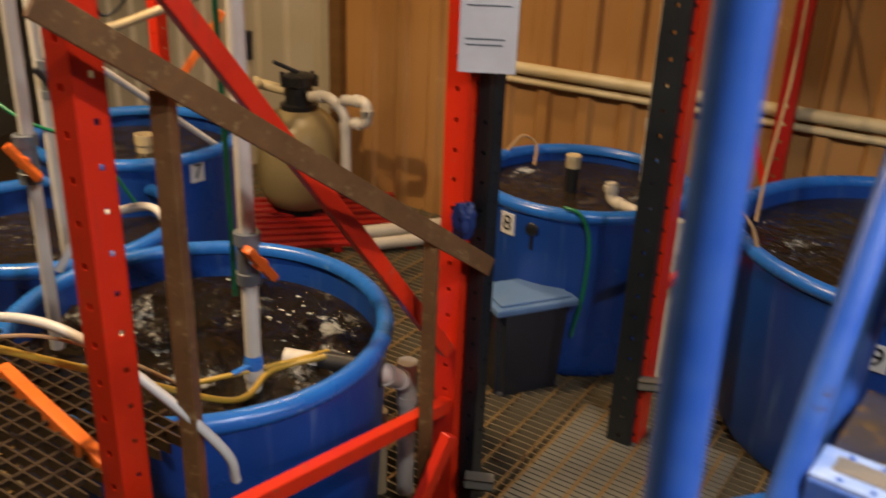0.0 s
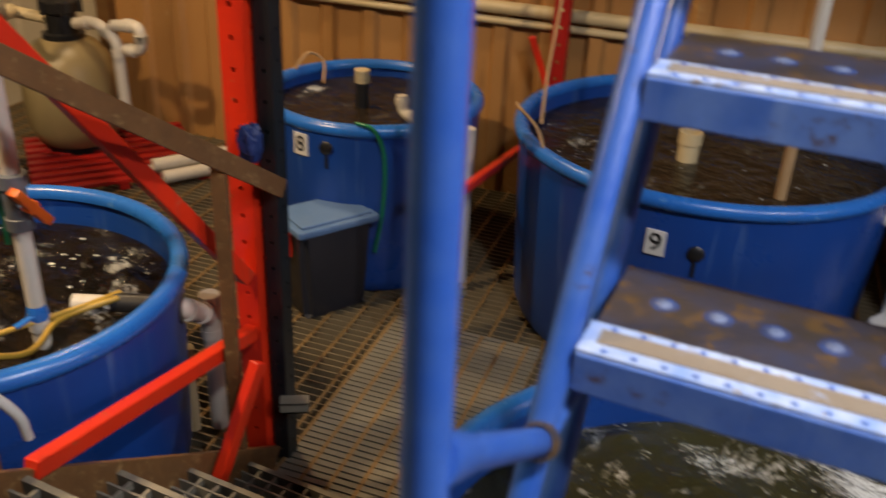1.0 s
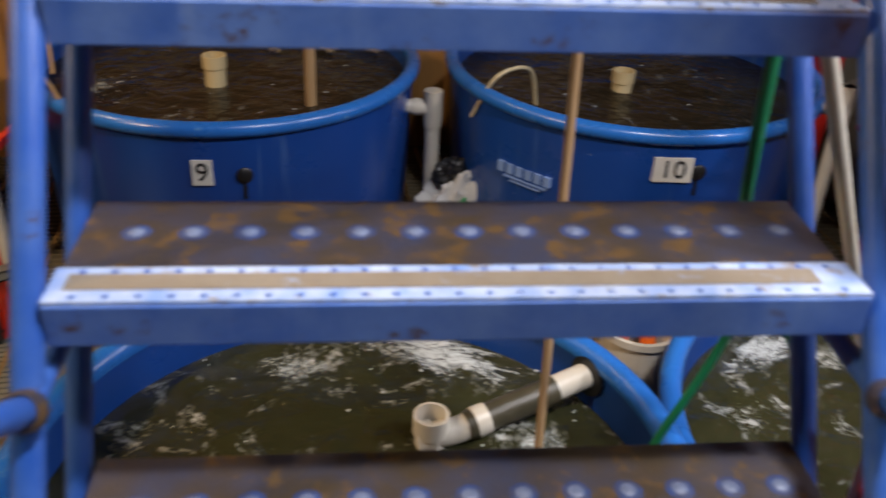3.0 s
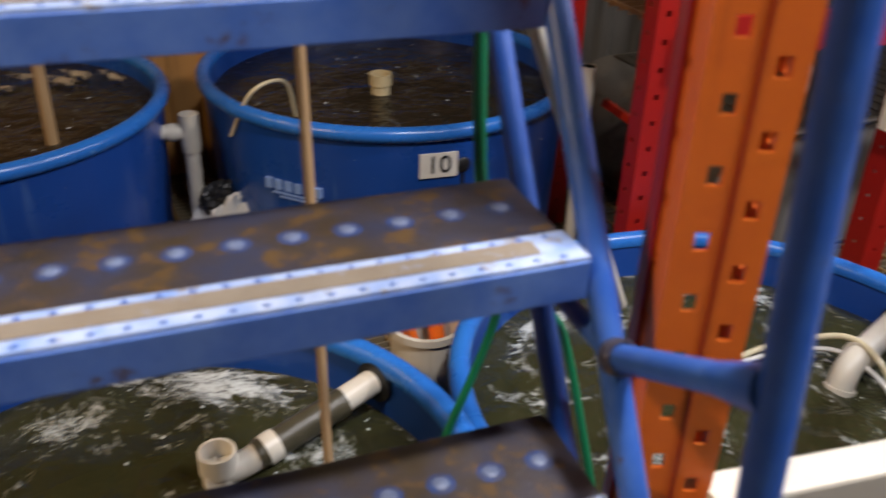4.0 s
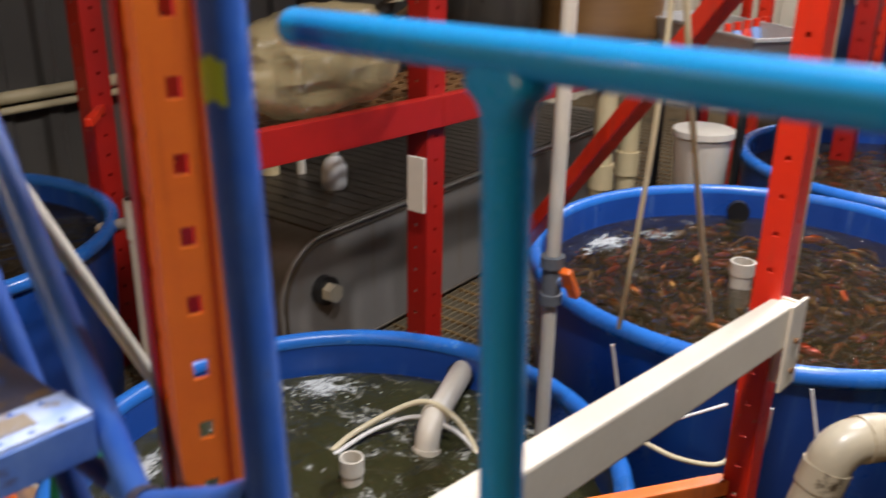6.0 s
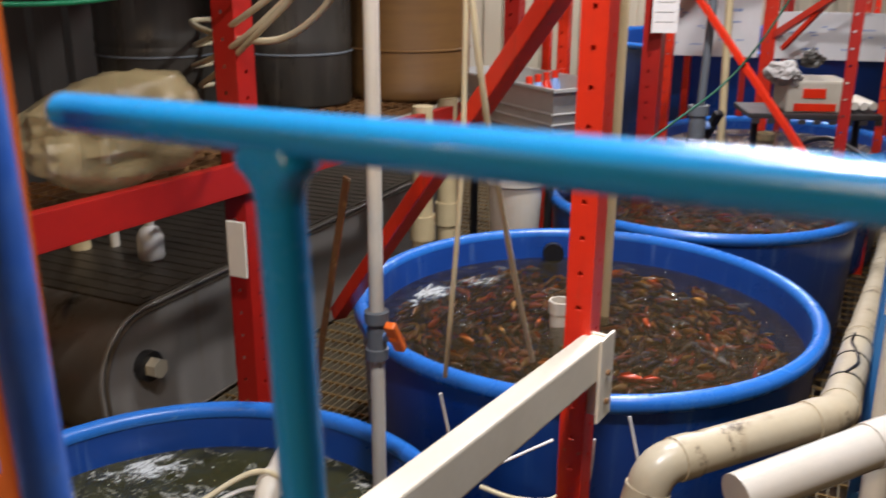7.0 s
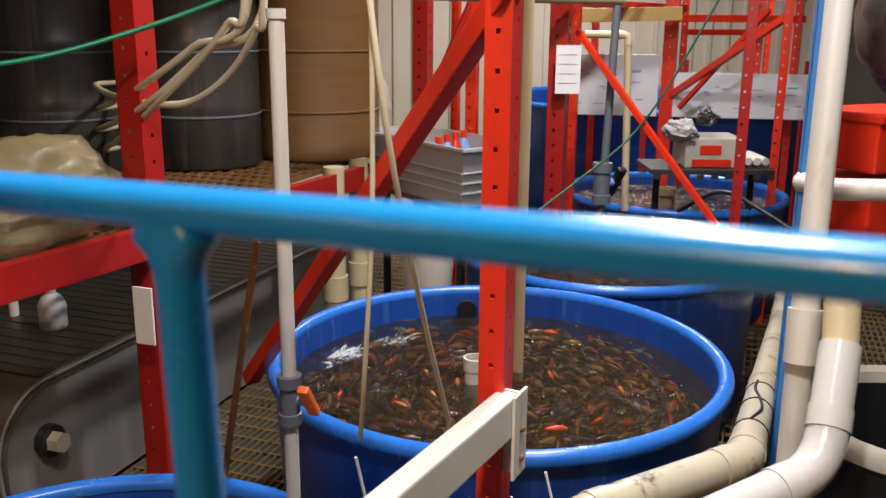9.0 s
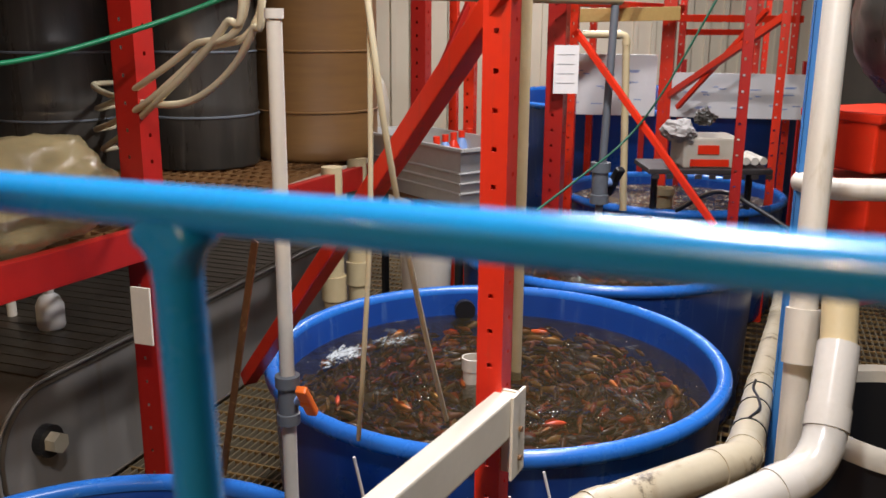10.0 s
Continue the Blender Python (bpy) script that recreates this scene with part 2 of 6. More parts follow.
def water_material(name, colour, alpha, wave, froth=0.0, wave_scale=22.0, froth_scale=7.0):
    m = bpy.data.materials.new(name)
    m.use_nodes = True
    n, l = m.node_tree.nodes, m.node_tree.links
    b = n["Principled BSDF"]
    tc = n.new("ShaderNodeTexCoord")
    def tex(scale, detail, rough, distort=0.0):
        t = n.new("ShaderNodeTexNoise")
        t.inputs["Scale"].default_value, t.inputs["Detail"].default_value, t.inputs["Roughness"].default_value, t.inputs["Distortion"].default_value = scale, detail, rough, distort
        l.new(tc.outputs["Object"], t.inputs["Vector"])
        return t.outputs["Fac"]
    def span(src, a, c, lo=0.0, hi=1.0):
        r = n.new("ShaderNodeMapRange")
        for key, v in (("From Min", a), ("From Max", c), ("To Min", lo), ("To Max", hi)):
            r.inputs[key].default_value = v
        l.new(src, r.inputs["Value"])
        return r.outputs[0]
    def math_(op, a, c):
        q = n.new("ShaderNodeMath")
        q.operation = op
        for k, v in enumerate((a, c)):
            if isinstance(v, float):
                q.inputs[k].default_value = v
            else:
                l.new(v, q.inputs[k])
        return q.outputs[0]
    def mix(fac, ca, cb):
        x = n.new("ShaderNodeMix")
        x.data_type = "RGBA"
        l.new(fac, x.inputs[0])
        for sock, c in ((x.inputs[6], ca), (x.inputs[7], cb)):
            if isinstance(c, tuple):
                sock.default_value = (*c, 1)
            else:
                l.new(c, sock)
        return x.outputs[2]
    col = mix(tex(4.0, 5.0, 0.6), colour, tuple(0.45 * c for c in colour))
    foam = span(tex(froth_scale, 9.0, 0.72, 0.8), 0.60 - 0.1 * froth, 0.68 - 0.1 * froth)
    fine = span(tex(60.0, 4.0, 0.6), 0.42, 0.6)
    foam = math_("MULTIPLY", math_("MULTIPLY", foam, fine), min(1.0, froth))
    l.new(mix(foam, col, (0.62, 0.63, 0.60)), b.inputs["Base Color"])
    l.new(span(foam, 0.0, 1.0, 0.035, 0.7), b.inputs["Roughness"])
    l.new(span(foam, 0.0, 1.0, alpha, 1.0), b.inputs["Alpha"])
    b.inputs["IOR"].default_value = 1.33
    bp = n.new("ShaderNodeBump")
    bp.inputs["Strength"].default_value, bp.inputs["Distance"].default_value = wave, 0.03
    l.new(tex(wave_scale, 3.0, 0.5, 0.6), bp.inputs["Height"])
    l.new(bp.outputs[0], b.inputs["Normal"])
    return m


W_CHOP = water_material("choppy_brown_water", (0.018, 0.012, 0.006), 0.92, 1.6, 0.5, 16.0, 5.0)
W_BROWN = water_material("brown_water", (0.032, 0.022, 0.012), 0.9, 0.9, 0.3, 18.0)
W_DARK = water_material("dark_water", (0.020, 0.016, 0.010), 0.94, 0.3, 0.22, 20.0, 9.0)
W_GREEN = water_material("green_water", (0.046, 0.046, 0.019), 0.90, 0.75, 0.6, 14.0, 8.0)
W_FISH = water_material("amber_water", (0.036, 0.028, 0.012), 0.60, 1.0, 0.25, 26.0, 9.0)
W_PALE = water_material("frothy_water", (0.16, 0.11, 0.06), 0.85, 0.7, 0.8, 22.0, 12.0)


def fish_material():
    m = bpy.data.materials.new("orange_fish_skin")
    m.use_nodes = True
    n, l = m.node_tree.nodes, m.node_tree.links
    b = n["Principled BSDF"]
    info, geo = n.new("ShaderNodeObjectInfo"), n.new("ShaderNodeNewGeometry")
    s = n.new("ShaderNodeMath")
    s.operation = "ADD"
    l.new(info.outputs["Random"], s.inputs[0])
    l.new(geo.outputs["Random Per Island"], s.inputs[1])
    fr = n.new("ShaderNodeMath")
    fr.operation = "FRACT"
    l.new(s.outputs[0], fr.inputs[0])
    r = n.new("ShaderNodeValToRGB")
    r.color_ramp.elements[0].color = (0.045, 0.03, 0.018, 1)
    r.color_ramp.elements[1].color = (0.50, 0.30, 0.12, 1)
    for at, c in ((0.45, (0.11, 0.06, 0.025, 1)), (0.62, (0.36, 0.13, 0.035, 1)), (0.78, (0.48, 0.06, 0.025, 1)), (0.9, (0.34, 0.20, 0.07, 1))):
        e = r.color_ramp.elements.new(at)
        e.color = c
    l.new(fr.outputs[0], r.inputs[0])
    dim = n.new("ShaderNodeMix")
    dim.data_type, dim.blend_type = "RGBA", "MULTIPLY"
    dim.inputs[0].default_value = 1.0
    dim.inputs[7].default_value = (1.0, 0.85, 0.6, 1)
    l.new(r.outputs[0], dim.inputs[6])
    l.new(dim.outputs[2], b.inputs["Base Color"])
    b.inputs["Roughness"].default_value = 0.35
    return m


M_FISH = fish_material()


# ---- mesh helpers ----
def part(name, bm, material, parent=None, label="", smooth=None):
    me = bpy.data.meshes.new(name)
    bmesh.ops.recalc_face_normals(bm, faces=bm.faces)
    bm.to_mesh(me)
    bm.free()
    if material:
        me.materials.append(material)
    if smooth is not None:
        me.set_sharp_from_angle(angle=radians(smooth))
        for p in me.polygons:
            p.use_smooth = True
    ob = new(name, me)
    if parent:
        ob.parent = parent
    if label:
        ob["label"] = label
    return ob


def thing(name, place, label, category, group="", kind="", yaw=0.0):
    ob = new(name)
    ob.empty_display_size = 0.05
    ob.matrix_world = pose(*place, 0, 0, yaw)
    return tagged(ob, label, category, group, kind)


def box(bm, lo, hi, m=None, bevel=0.0):
    c = [(a + b) / 2 for a, b in zip(lo, hi)]
    s = [abs(b - a) for a, b in zip(lo, hi)]
    r = bmesh.ops.create_cube(bm, size=1.0, matrix=(m or Matrix()) @ Matrix.Translation(c) @ Matrix.Diagonal((*s, 1)))
    if bevel:
        es = list({e for v in r["verts"] for e in v.link_edges})
        bmesh.ops.bevel(bm, geom=es, offset=bevel, segments=2, affect="EDGES", profile=0.6)
    return bm


def axis_matrix(p, q, up=(0, 0, 1)):
    p, q = Vector(p), Vector(q)
    z = (q - p).normalized()
    u = Vector(up)
    if abs(z.dot(u)) > 0.97:
        u = Vector((1, 0, 0))
    x = u.cross(z).normalized()
    y = z.cross(x)
    m = Matrix((x, y, z)).transposed().to_4x4()
    m.translation = p
    return m, (q - p).length


def bar(bm, p, q, w, h, bevel=0.0, up=(0, 0, 1)):
    m, d = axis_matrix(p, q, up)
    return box(bm, (-w / 2, -h / 2, 0), (w / 2, h / 2, d), m, bevel)


def rod(bm, p, q, r, n=16, r2=None, caps=True):
    m, d = axis_matrix(p, q)
    bmesh.ops.create_cone(bm, cap_ends=caps, segments=n, radius1=r, radius2=r if r2 is None else r2, depth=d, matrix=m @ Matrix.Translation((0, 0, d / 2)))
    return bm


def smooth_line(points, steps=6):
    pts = [Vector(p) for p in points]
    pts = [2 * pts[0] - pts[1]] + pts + [2 * pts[-1] - pts[-2]]
    out = []
    for i in range(1, len(pts) - 2):
        a, b, c, d = pts[i - 1:i + 3]
        for k in range(steps):
            t = k / steps
            out.append(0.5 * ((2 * b) + (c - a) * t + (2 * a - 5 * b + 4 * c - d) * t * t + (3 * b - a - 3 * c + d) * t ** 3))
    return out + [pts[-2]]


def tube(bm, points, r, n=10, steps=6, curve=True):
    pts = smooth_line(points, steps) if curve else [Vector(p) for p in points]
    rings, x = [], None
    for i, p in enumerate(pts):
        d = (pts[min(i + 1, len(pts) - 1)] - pts[max(i - 1, 0)]).normalized()
        if x is None:
            x = d.orthogonal().normalized()
        x = (x - d * x.dot(d)).normalized()
        y = d.cross(x)
        rings.append([bm.verts.new(p + r * (math.cos(a) * x + math.sin(a) * y)) for a in (2 * math.pi * k / n for k in range(n))])
    for a, b in zip(rings, rings[1:]):
        for k in range(n):
            bm.faces.new((a[k], a[(k + 1) % n], b[(k + 1) % n], b[k]))
    bm.faces.new(rings[0])
    bm.faces.new(rings[-1])
    return bm


def lathe(bm, profile, n=64, m=None):
    rings = []
    for r, z in profile:
        rings.append([bm.verts.new((m or Matrix()) @ Vector((r * math.cos(2 * math.pi * k / n), r * math.sin(2 * math.pi * k / n), z))) for k in range(n)])
    for a, b in zip(rings, rings[1:]):
        for k in range(n):
            bm.faces.new((a[k], a[(k + 1) % n], b[(k + 1) % n], b[k]))
    return bm


def disc_fill(bm, r, z, n=64):
    bm.faces.new([bm.verts.new((r * math.cos(2 * math.pi * k / n), r * math.sin(2 * math.pi * k / n), z)) for k in range(n)])
    return bm


def lettering(text, size, depth, material, parent, m):
    cu = bpy.data.curves.new("lettering", "FONT")
    cu.body, cu.size, cu.extrude, cu.align_x, cu.align_y = text, size, depth, "CENTER", "CENTER"
    tmp = bpy.data.objects.new("lettering_tmp", cu)
    scene.collection.objects.link(tmp)
    me = bpy.data.meshes.new_from_object(tmp.evaluated_get(bpy.context.evaluated_depsgraph_get()))
    bpy.data.objects.remove(tmp)
    me.materials.clear()
    me.materials.append(material)
    ob = new("lettering", me)
    ob.parent = parent
    ob.matrix_basis = m
    return ob


B = bmesh.new


# ---- structure ----
WN, WDIR = Vector((0.4308, 0.9025, 0)), Vector((0.9025, -0.4308, 0))
WYAW = -25.52


def along(s, n, z=0.0):
    """A place s metres along the long wall and n metres out from the origin towards it."""
    return WDIR * s + WN * n + Vector((0, 0, z))


def cladding(name, s0, s1, n0, z0, z1, material, pitch, rib, label, flip=1):
    wall = thing(name, along(s0, n0), label, "wall", kind="structure", yaw=WYAW)
    bm = B()
    box(bm, (0, 0.02, z0), (s1 - s0, 0.10, z1))
    part("wall_backing", bm, material, wall)
    k, x = 0, 0.0
    bm = B()
    prof = []
    while x < s1 - s0:
        prof += [(x, 0.0), (x + pitch - 2.2 * rib, 0.0), (x + pitch - 1.7 * rib, -rib * 0.55), (x + pitch - 0.5 * rib, -rib * 0.55)]
        x += pitch
    lo = [bm.verts.new((a, b, z0)) for a, b in prof]
    hi = [bm.verts.new((a, b, z1)) for a, b in prof]
    for i in range(len(prof) - 1):
        bm.faces.new((lo[i], lo[i + 1], hi[i + 1], hi[i]))
    part("cladding_sheet", bm, material, wall)
    return wall


cladding("wall_north", -3.25, 2.1, 3.95, -0.4, 3.7, M_WOODWALL, 0.22, 0.045, "tan ribbed wall panelling behind the tanks")
cladding("wall_north_east_far", 5.6, 12.0, 4.0, -0.4, 3.7, M_WHITEWALL, 0.25, 0.05, "bright cream ribbed metal wall cladding")
# Dim stretch of the ribbed wall; the dimness is put into its colour.
cladding("wall_north_east", 2.1, 5.6, 4.05, -0.4, 3.7, M_DARKWALL, 0.25, 0.05, "ribbed metal wall cladding, its dimness put into dark grey-brown")
cladding("wall_north_west", -7.0, -3.25, 4.45, -0.4, 3.7, M_WHITEWALL, 0.26, 0.05, "cream ribbed metal wall cladding")

bm = B()
m_ = Matrix.Translation(along(-3.27, 3.95)) @ pose(0, 0, 0, 0, 0, WYAW)
box(bm, (-0.06, -0.06, -0.4), (0.02, 0.6, 3.7), m_)
tagged(part("wall_corner", bm, M_FIBRE), "dark brown timber corner post of the wall", "wall", kind="structure")
# Unseen closing walls, coloured dark to cut bounced light.
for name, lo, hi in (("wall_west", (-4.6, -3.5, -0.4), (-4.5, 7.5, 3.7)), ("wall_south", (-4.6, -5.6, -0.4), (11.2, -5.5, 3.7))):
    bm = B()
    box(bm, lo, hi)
    tagged(part(name, bm, M_DARKWALL), "unseen plain grey-brown wall closing the hall", "wall", kind="structure")
east = thing("wall_east", (9.8, -5.5, 0.0), "cream ribbed metal wall at the far end", "wall", kind="structure", yaw=90)
bm = B()
box(bm, (0, -0.08, -0.4), (6.0, 0.0, 3.7))
part("wall_backing", bm, M_WHITEWALL, east)
bm = B()
for k in range(30):
    box(bm, (0.2 * k, 0.0, -0.4), (0.2 * k + 0.05, 0.03, 3.7))
part("cladding_ribs", bm, M_WHITEWALL, east)
# Ceiling is out of view; its dark colour keeps bounce low.
bm = B()
box(bm, (-4.6, -5.6, 3.7), (11.2, 7.5, 3.8))
tagged(part("ceiling", bm, M_CEIL), "unseen dark ceiling closing the hall", "ceiling", kind="structure")
# Dark sheet under the grating, with random reddish-brown patches.
bm = B()
box(bm, (-5, -6, -0.5), (11.5, 7.5, -0.36))
tagged(part("ground", bm, M_UNDER), "dark surface below the grating", "ground", kind="structure")


def grating(name, s0, s1, n0, n1, z, step, cross, material, label, r=0.004, kind="structure", h=0.024, split=False, cross_material=None):
    bm = B()
    verts, faces = [], []
    def slab(a0, a1, b0, b1, z0, z1):
        i = len(verts)
        for zz in (z0, z1):
            for a, b in ((a0, b0), (a1, b0), (a1, b1), (a0, b1)):
                verts.append(along(a, b, zz))
        faces.extend([(i, i + 3, i + 2, i + 1), (i + 4, i + 5, i + 6, i + 7), (i, i + 1, i + 5, i + 4), (i + 1, i + 2, i + 6, i + 5), (i + 2, i + 3, i + 7, i + 6), (i + 3, i, i + 4, i + 7)])
    b = n0
    while b < n1:
        slab(s0, s1, b - r / 2, b + r / 2, z - h, z)
        b += step
    bars = len(faces)
    a = s0
    while a < s1:
        slab(a - min(r, 0.008) * 0.8, a + min(r, 0.008) * 0.8, n0, n1, z - h * 0.5, z + (0.001 if cross_material else -0.001))
        a += cross
    bm.free()
    if split:
        root = thing(name, along(s0, n0, z), label, "grating", kind=kind)
        off = along(s0, n0, z)
        for k in range(0, len(verts), 8):
            me = bpy.data.meshes.new("bar")
            me.from_pydata([tuple(v - off) for v in verts[k:k + 8]], [], [tuple(faces[j]) for j in range(6)])
            me.materials.append(cross_material if cross_material and k // 8 * 6 >= bars else material)
            ob = new("bar", me)
            ob.matrix_basis = pose(0, 0, 0, 0, 0, 0)
            ob.parent = root
        return root
    me = bpy.data.meshes.new(name)
    me.from_pydata([tuple(v) for v in verts], [], faces)
    me.materials.append(material)
    if cross_material:
        me.materials.append(cross_material)
        for f in me.polygons[bars:]:
            f.material_index = 1
    return tagged(new(name, me), label, "grating", kind=kind)


grating("floor", -4.0, 8.2, -2.5, 4.4, 0.0, 0.034, 0.10, M_GRATEBAR, "dull bar-grating floor with rusty gold cross rods", r=0.006, cross_material=M_GRATE)
# Light falling on the grating, drawn as a patch of paler bars.
grating("floor_panel_narrow", -1.06, -0.50, 1.62, 2.64, 0.006, 0.026, 0.085, M_GRATEL, "paler floor grating patch, its lit look put into the colour", cross_material=M_GRATE, r=0.019, split=True)


# ---- tanks ----
def tank(place, radius, height, label, water, level, n_label="", at=None, hole=None, logo=None, chop=0.5, murk=0.22):
    x, y = place
    root = thing("fish_tank", (x, y, 0), label, "tank", "round blue fish tanks")
    R, H = radius, height
    bm = B()
    prof = [(0.0, 0.0), (R * 0.86, 0.0), (R * 0.90, 0.015), (R * 0.925, 0.06), (R * 0.965, H - 0.06), (R * 0.97, H - 0.028)]
    lathe(bm, prof)
    inner = [(R * 0.935, H - 0.028), (R * 0.93, H - 0.06), (R * 0.90, 0.07), (R * 0.86, 0.03), (0.0, 0.03)]
    lathe(bm, inner)
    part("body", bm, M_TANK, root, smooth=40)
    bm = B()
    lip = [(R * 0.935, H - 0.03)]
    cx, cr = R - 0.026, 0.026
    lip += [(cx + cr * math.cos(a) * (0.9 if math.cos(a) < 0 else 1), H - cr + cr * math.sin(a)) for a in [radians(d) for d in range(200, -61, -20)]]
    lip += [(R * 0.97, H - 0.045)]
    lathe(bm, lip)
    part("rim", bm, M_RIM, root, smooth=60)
    def on_wall(deg, z, out=0.0):
        rr = R * (0.925 + 0.04 * z / H) + out
        a = radians(deg)
        return pose(rr * math.cos(a), rr * math.sin(a), z, 90, 0, deg + 90)
    if n_label:
        deg, z = at
        w = 0.062 if len(n_label) == 1 else 0.125
        bm = B()
        box(bm, (-w / 2, -0.042, -0.012), (w / 2, 0.042, 0.003), bevel=0.001)
        card = part("label_card", bm, M_CARD, root, "white number card")
        card.matrix_basis = on_wall(deg, z, 0.004)
        lettering(n_label, 0.085, 0.001, M_INK, card, pose(0, 0, 0.0045))
    if hole:
        deg, z = hole
        bm = B()
        lathe(bm, [(0.0, 0.012), (0.018, 0.012), (0.026, 0.006), (0.028, -0.02)], 20)
        ob = part("drain_plug", bm, M_BLACK, root, "black drain plug", smooth=40)
        ob.matrix_basis = on_wall(deg, z, 0.0)
        bm = B()
        box(bm, (-0.006, -0.05, -0.012), (0.006, 0.0, 0.003))
        ob = part("drip_stain", bm, M_BLACK, root)
        ob.matrix_basis = on_wall(deg, z - 0.03, 0.001)
    if logo:
        deg, z = logo
        for k, (dz, w, h) in enumerate(((0.0, 0.22, 0.035), (-0.03, 0.17, 0.005), (-0.043, 0.12, 0.004))):
            for j in range(6 if k == 0 else 1):
                bm = B()
                span = w / 6 if k == 0 else w
                x0 = -w / 2 + j * span
                box(bm, (x0, -h / 2, -0.012), (x0 + span * (0.7 if k == 0 else 1), h / 2, 0.003))
                ob = part("printed_mark", bm, M_PALEINK, root)
                ob.matrix_basis = on_wall(deg, z + dz, 0.003)
    # water sheet with ripples
    rw = R * 0.925
    bm = B()
    rings, seg = 26, 96
    grid = []
    for i in range(rings + 1):
        r = rw * i / rings
        row = []
        for k in range(seg):
            a = 2 * math.pi * k / seg
            px, py = r * math.cos(a), r * math.sin(a)
            s = chop * (0.014 * noise.noise(Vector((px * 7 + x * 9, py * 7, y * 3))) + 0.008 * noise.noise(Vector((px * 18, py * 18, x * 5))))
            row.append(bm.verts.new((px, py, s * min(1, (rings - i) / 3))))
        grid.append(row)
    for i in range(rings):
        for k in range(seg):
            f = (grid[i][k], grid[i][(k + 1) % seg], grid[i + 1][(k + 1) % seg], grid[i + 1][k])
            bm.faces.new(f)
    bmesh.ops.remove_doubles(bm, verts=bm.verts, dist=1e-5)
    w = part("tank_water", bm, water, None, smooth=80)
    w.matrix_world = pose(x, y, H - level)
    tagged(w, "rippling murky water filling a blue tank", "water", kind="structure")
    bm = B()
    disc_fill(bm, R * 0.9, 0)
    d = part("tank_sediment", bm, M_MURK if murk < 0.15 else M_UNDER, None)
    d.matrix_world = pose(x, y, max(0.12, H - level - murk))
    tagged(d, "dark murk on the bottom of a tank", "sediment", kind="structure")
    return root, w


T_A, WA = tank((-0.955, 2.058), 0.535, 0.662, "round blue polyethylene tank with splashing water", W_CHOP, 0.12, chop=4.6)
T_8, W8 = tank((0.10, 3.42), 0.445, 0.705, "round blue tank numbered 8 beside the tan wall", W_BROWN, 0.075, "8", (-128.9, 0.60), (-114.5, 0.605))
T_9, W9 = tank((1.273, 2.896), 0.684, 0.744, "round blue tank numbered 9 with floating foam", W_DARK, 0.085, "9", (-121.0, 0.579), (-110.1, 0.565))
T_10, W10 = tank((2.532, 2.140), 0.692, 0.744, "round blue tank numbered 10 with still dark water", W_DARK, 0.10, "10", (-122.8, 0.61), (-115.5, 0.60), (-164, 0.50))
T_B, WB = tank((0.627, 0.897), 0.58, 0.749, "round blue tank with churning green water under the ladder", W_GREEN, 0.13, chop=1.5)
T_C, WC = tank((1.844, 0.405), 0.668, 0.589, "round blue tank with a white elbow outlet pipe", W_GREEN, 0.13, chop=1.3)
T_D, WD = tank((2.93, -0.655), 0.758, 0.764, "round blue tank crowded with orange fish", W_FISH, 0.115, chop=1.0, murk=0.10)
T_E, WE = tank((4.28, -1.42), 0.72, 0.764, "round blue tank full of fish behind the first", W_FISH, 0.11, chop=1.0, murk=0.08)
T_F, WF = tank((5.75, -2.28), 0.72, 0.764, "round blue tank with pale frothy water", W_PALE, 0.09, chop=1.0)
T_7, W7 = tank((-1.75, 3.38), 0.43, 0.76, "round blue tank numbered 7 near the cream wall", W_BROWN, 0.09, "7", (-33, 0.68))
T_G, WG = tank((-1.738, 2.655), 0.45, 0.66, "round blue tank with dark water and white hoses", W_BROWN, 0.13)
T_H, WH = tank((8.1, -2.95), 1.45, 1.18, "large deep blue round tank at the far end", W_DARK, 0.2)


def foam(centre, z, arcs, count, size, seed, label, material=None):
    """A drift of small low bubbles over part of a tank's surface; arcs: rows of angle, spread, radius, spread."""
    rnd = random.Random(seed)
    verts, faces = [], []
    for k in range(count):
        a, da, r, dr = arcs[k % len(arcs)]
        ang, rad = radians(rnd.gauss(a, da)), rnd.gauss(r, dr)
        s = size * (0.25 + rnd.random() ** 4 * 1.3)
        cx, cy = rad * math.cos(ang), rad * math.sin(ang)
        i, n = len(verts), 7
        ph = rnd.random() * 6
        for q in range(n):
            w = s * (0.7 + 0.6 * rnd.random())
            verts.append((cx + w * math.cos(ph + 6.283 * q / n), cy + w * 0.8 * math.sin(ph + 6.283 * q / n), 0.0))
        for q in range(n):
            verts.append((cx + 0.5 * s * math.cos(ph + 6.283 * q / n), cy + 0.4 * s * math.sin(ph + 6.283 * q / n), s * 0.22))
        for q in range(n):
            faces.append((i + q, i + (q + 1) % n, i + n + (q + 1) % n, i + n + q))
        faces.append(tuple(i + n + q for q in range(n)))
    me = bpy.data.meshes.new("foam")
    me.from_pydata(verts, [], faces)
    me.materials.append(material or M_BUBBLE)
    me.set_sharp_from_angle(angle=radians(70))
    for f in me.polygons:
        f.use_smooth = True
    ob = new("foam", me)
    ob.matrix_world = pose(centre[0], centre[1], z)
    return tagged(ob, label, "foam", kind="stuff")


M_BUBBLE = mat("white_bubbles", (0.52, 0.55, 0.56), 0.2, second=(0.30, 0.34, 0.36), bump=0.4, scale=40, bump_scale=200)


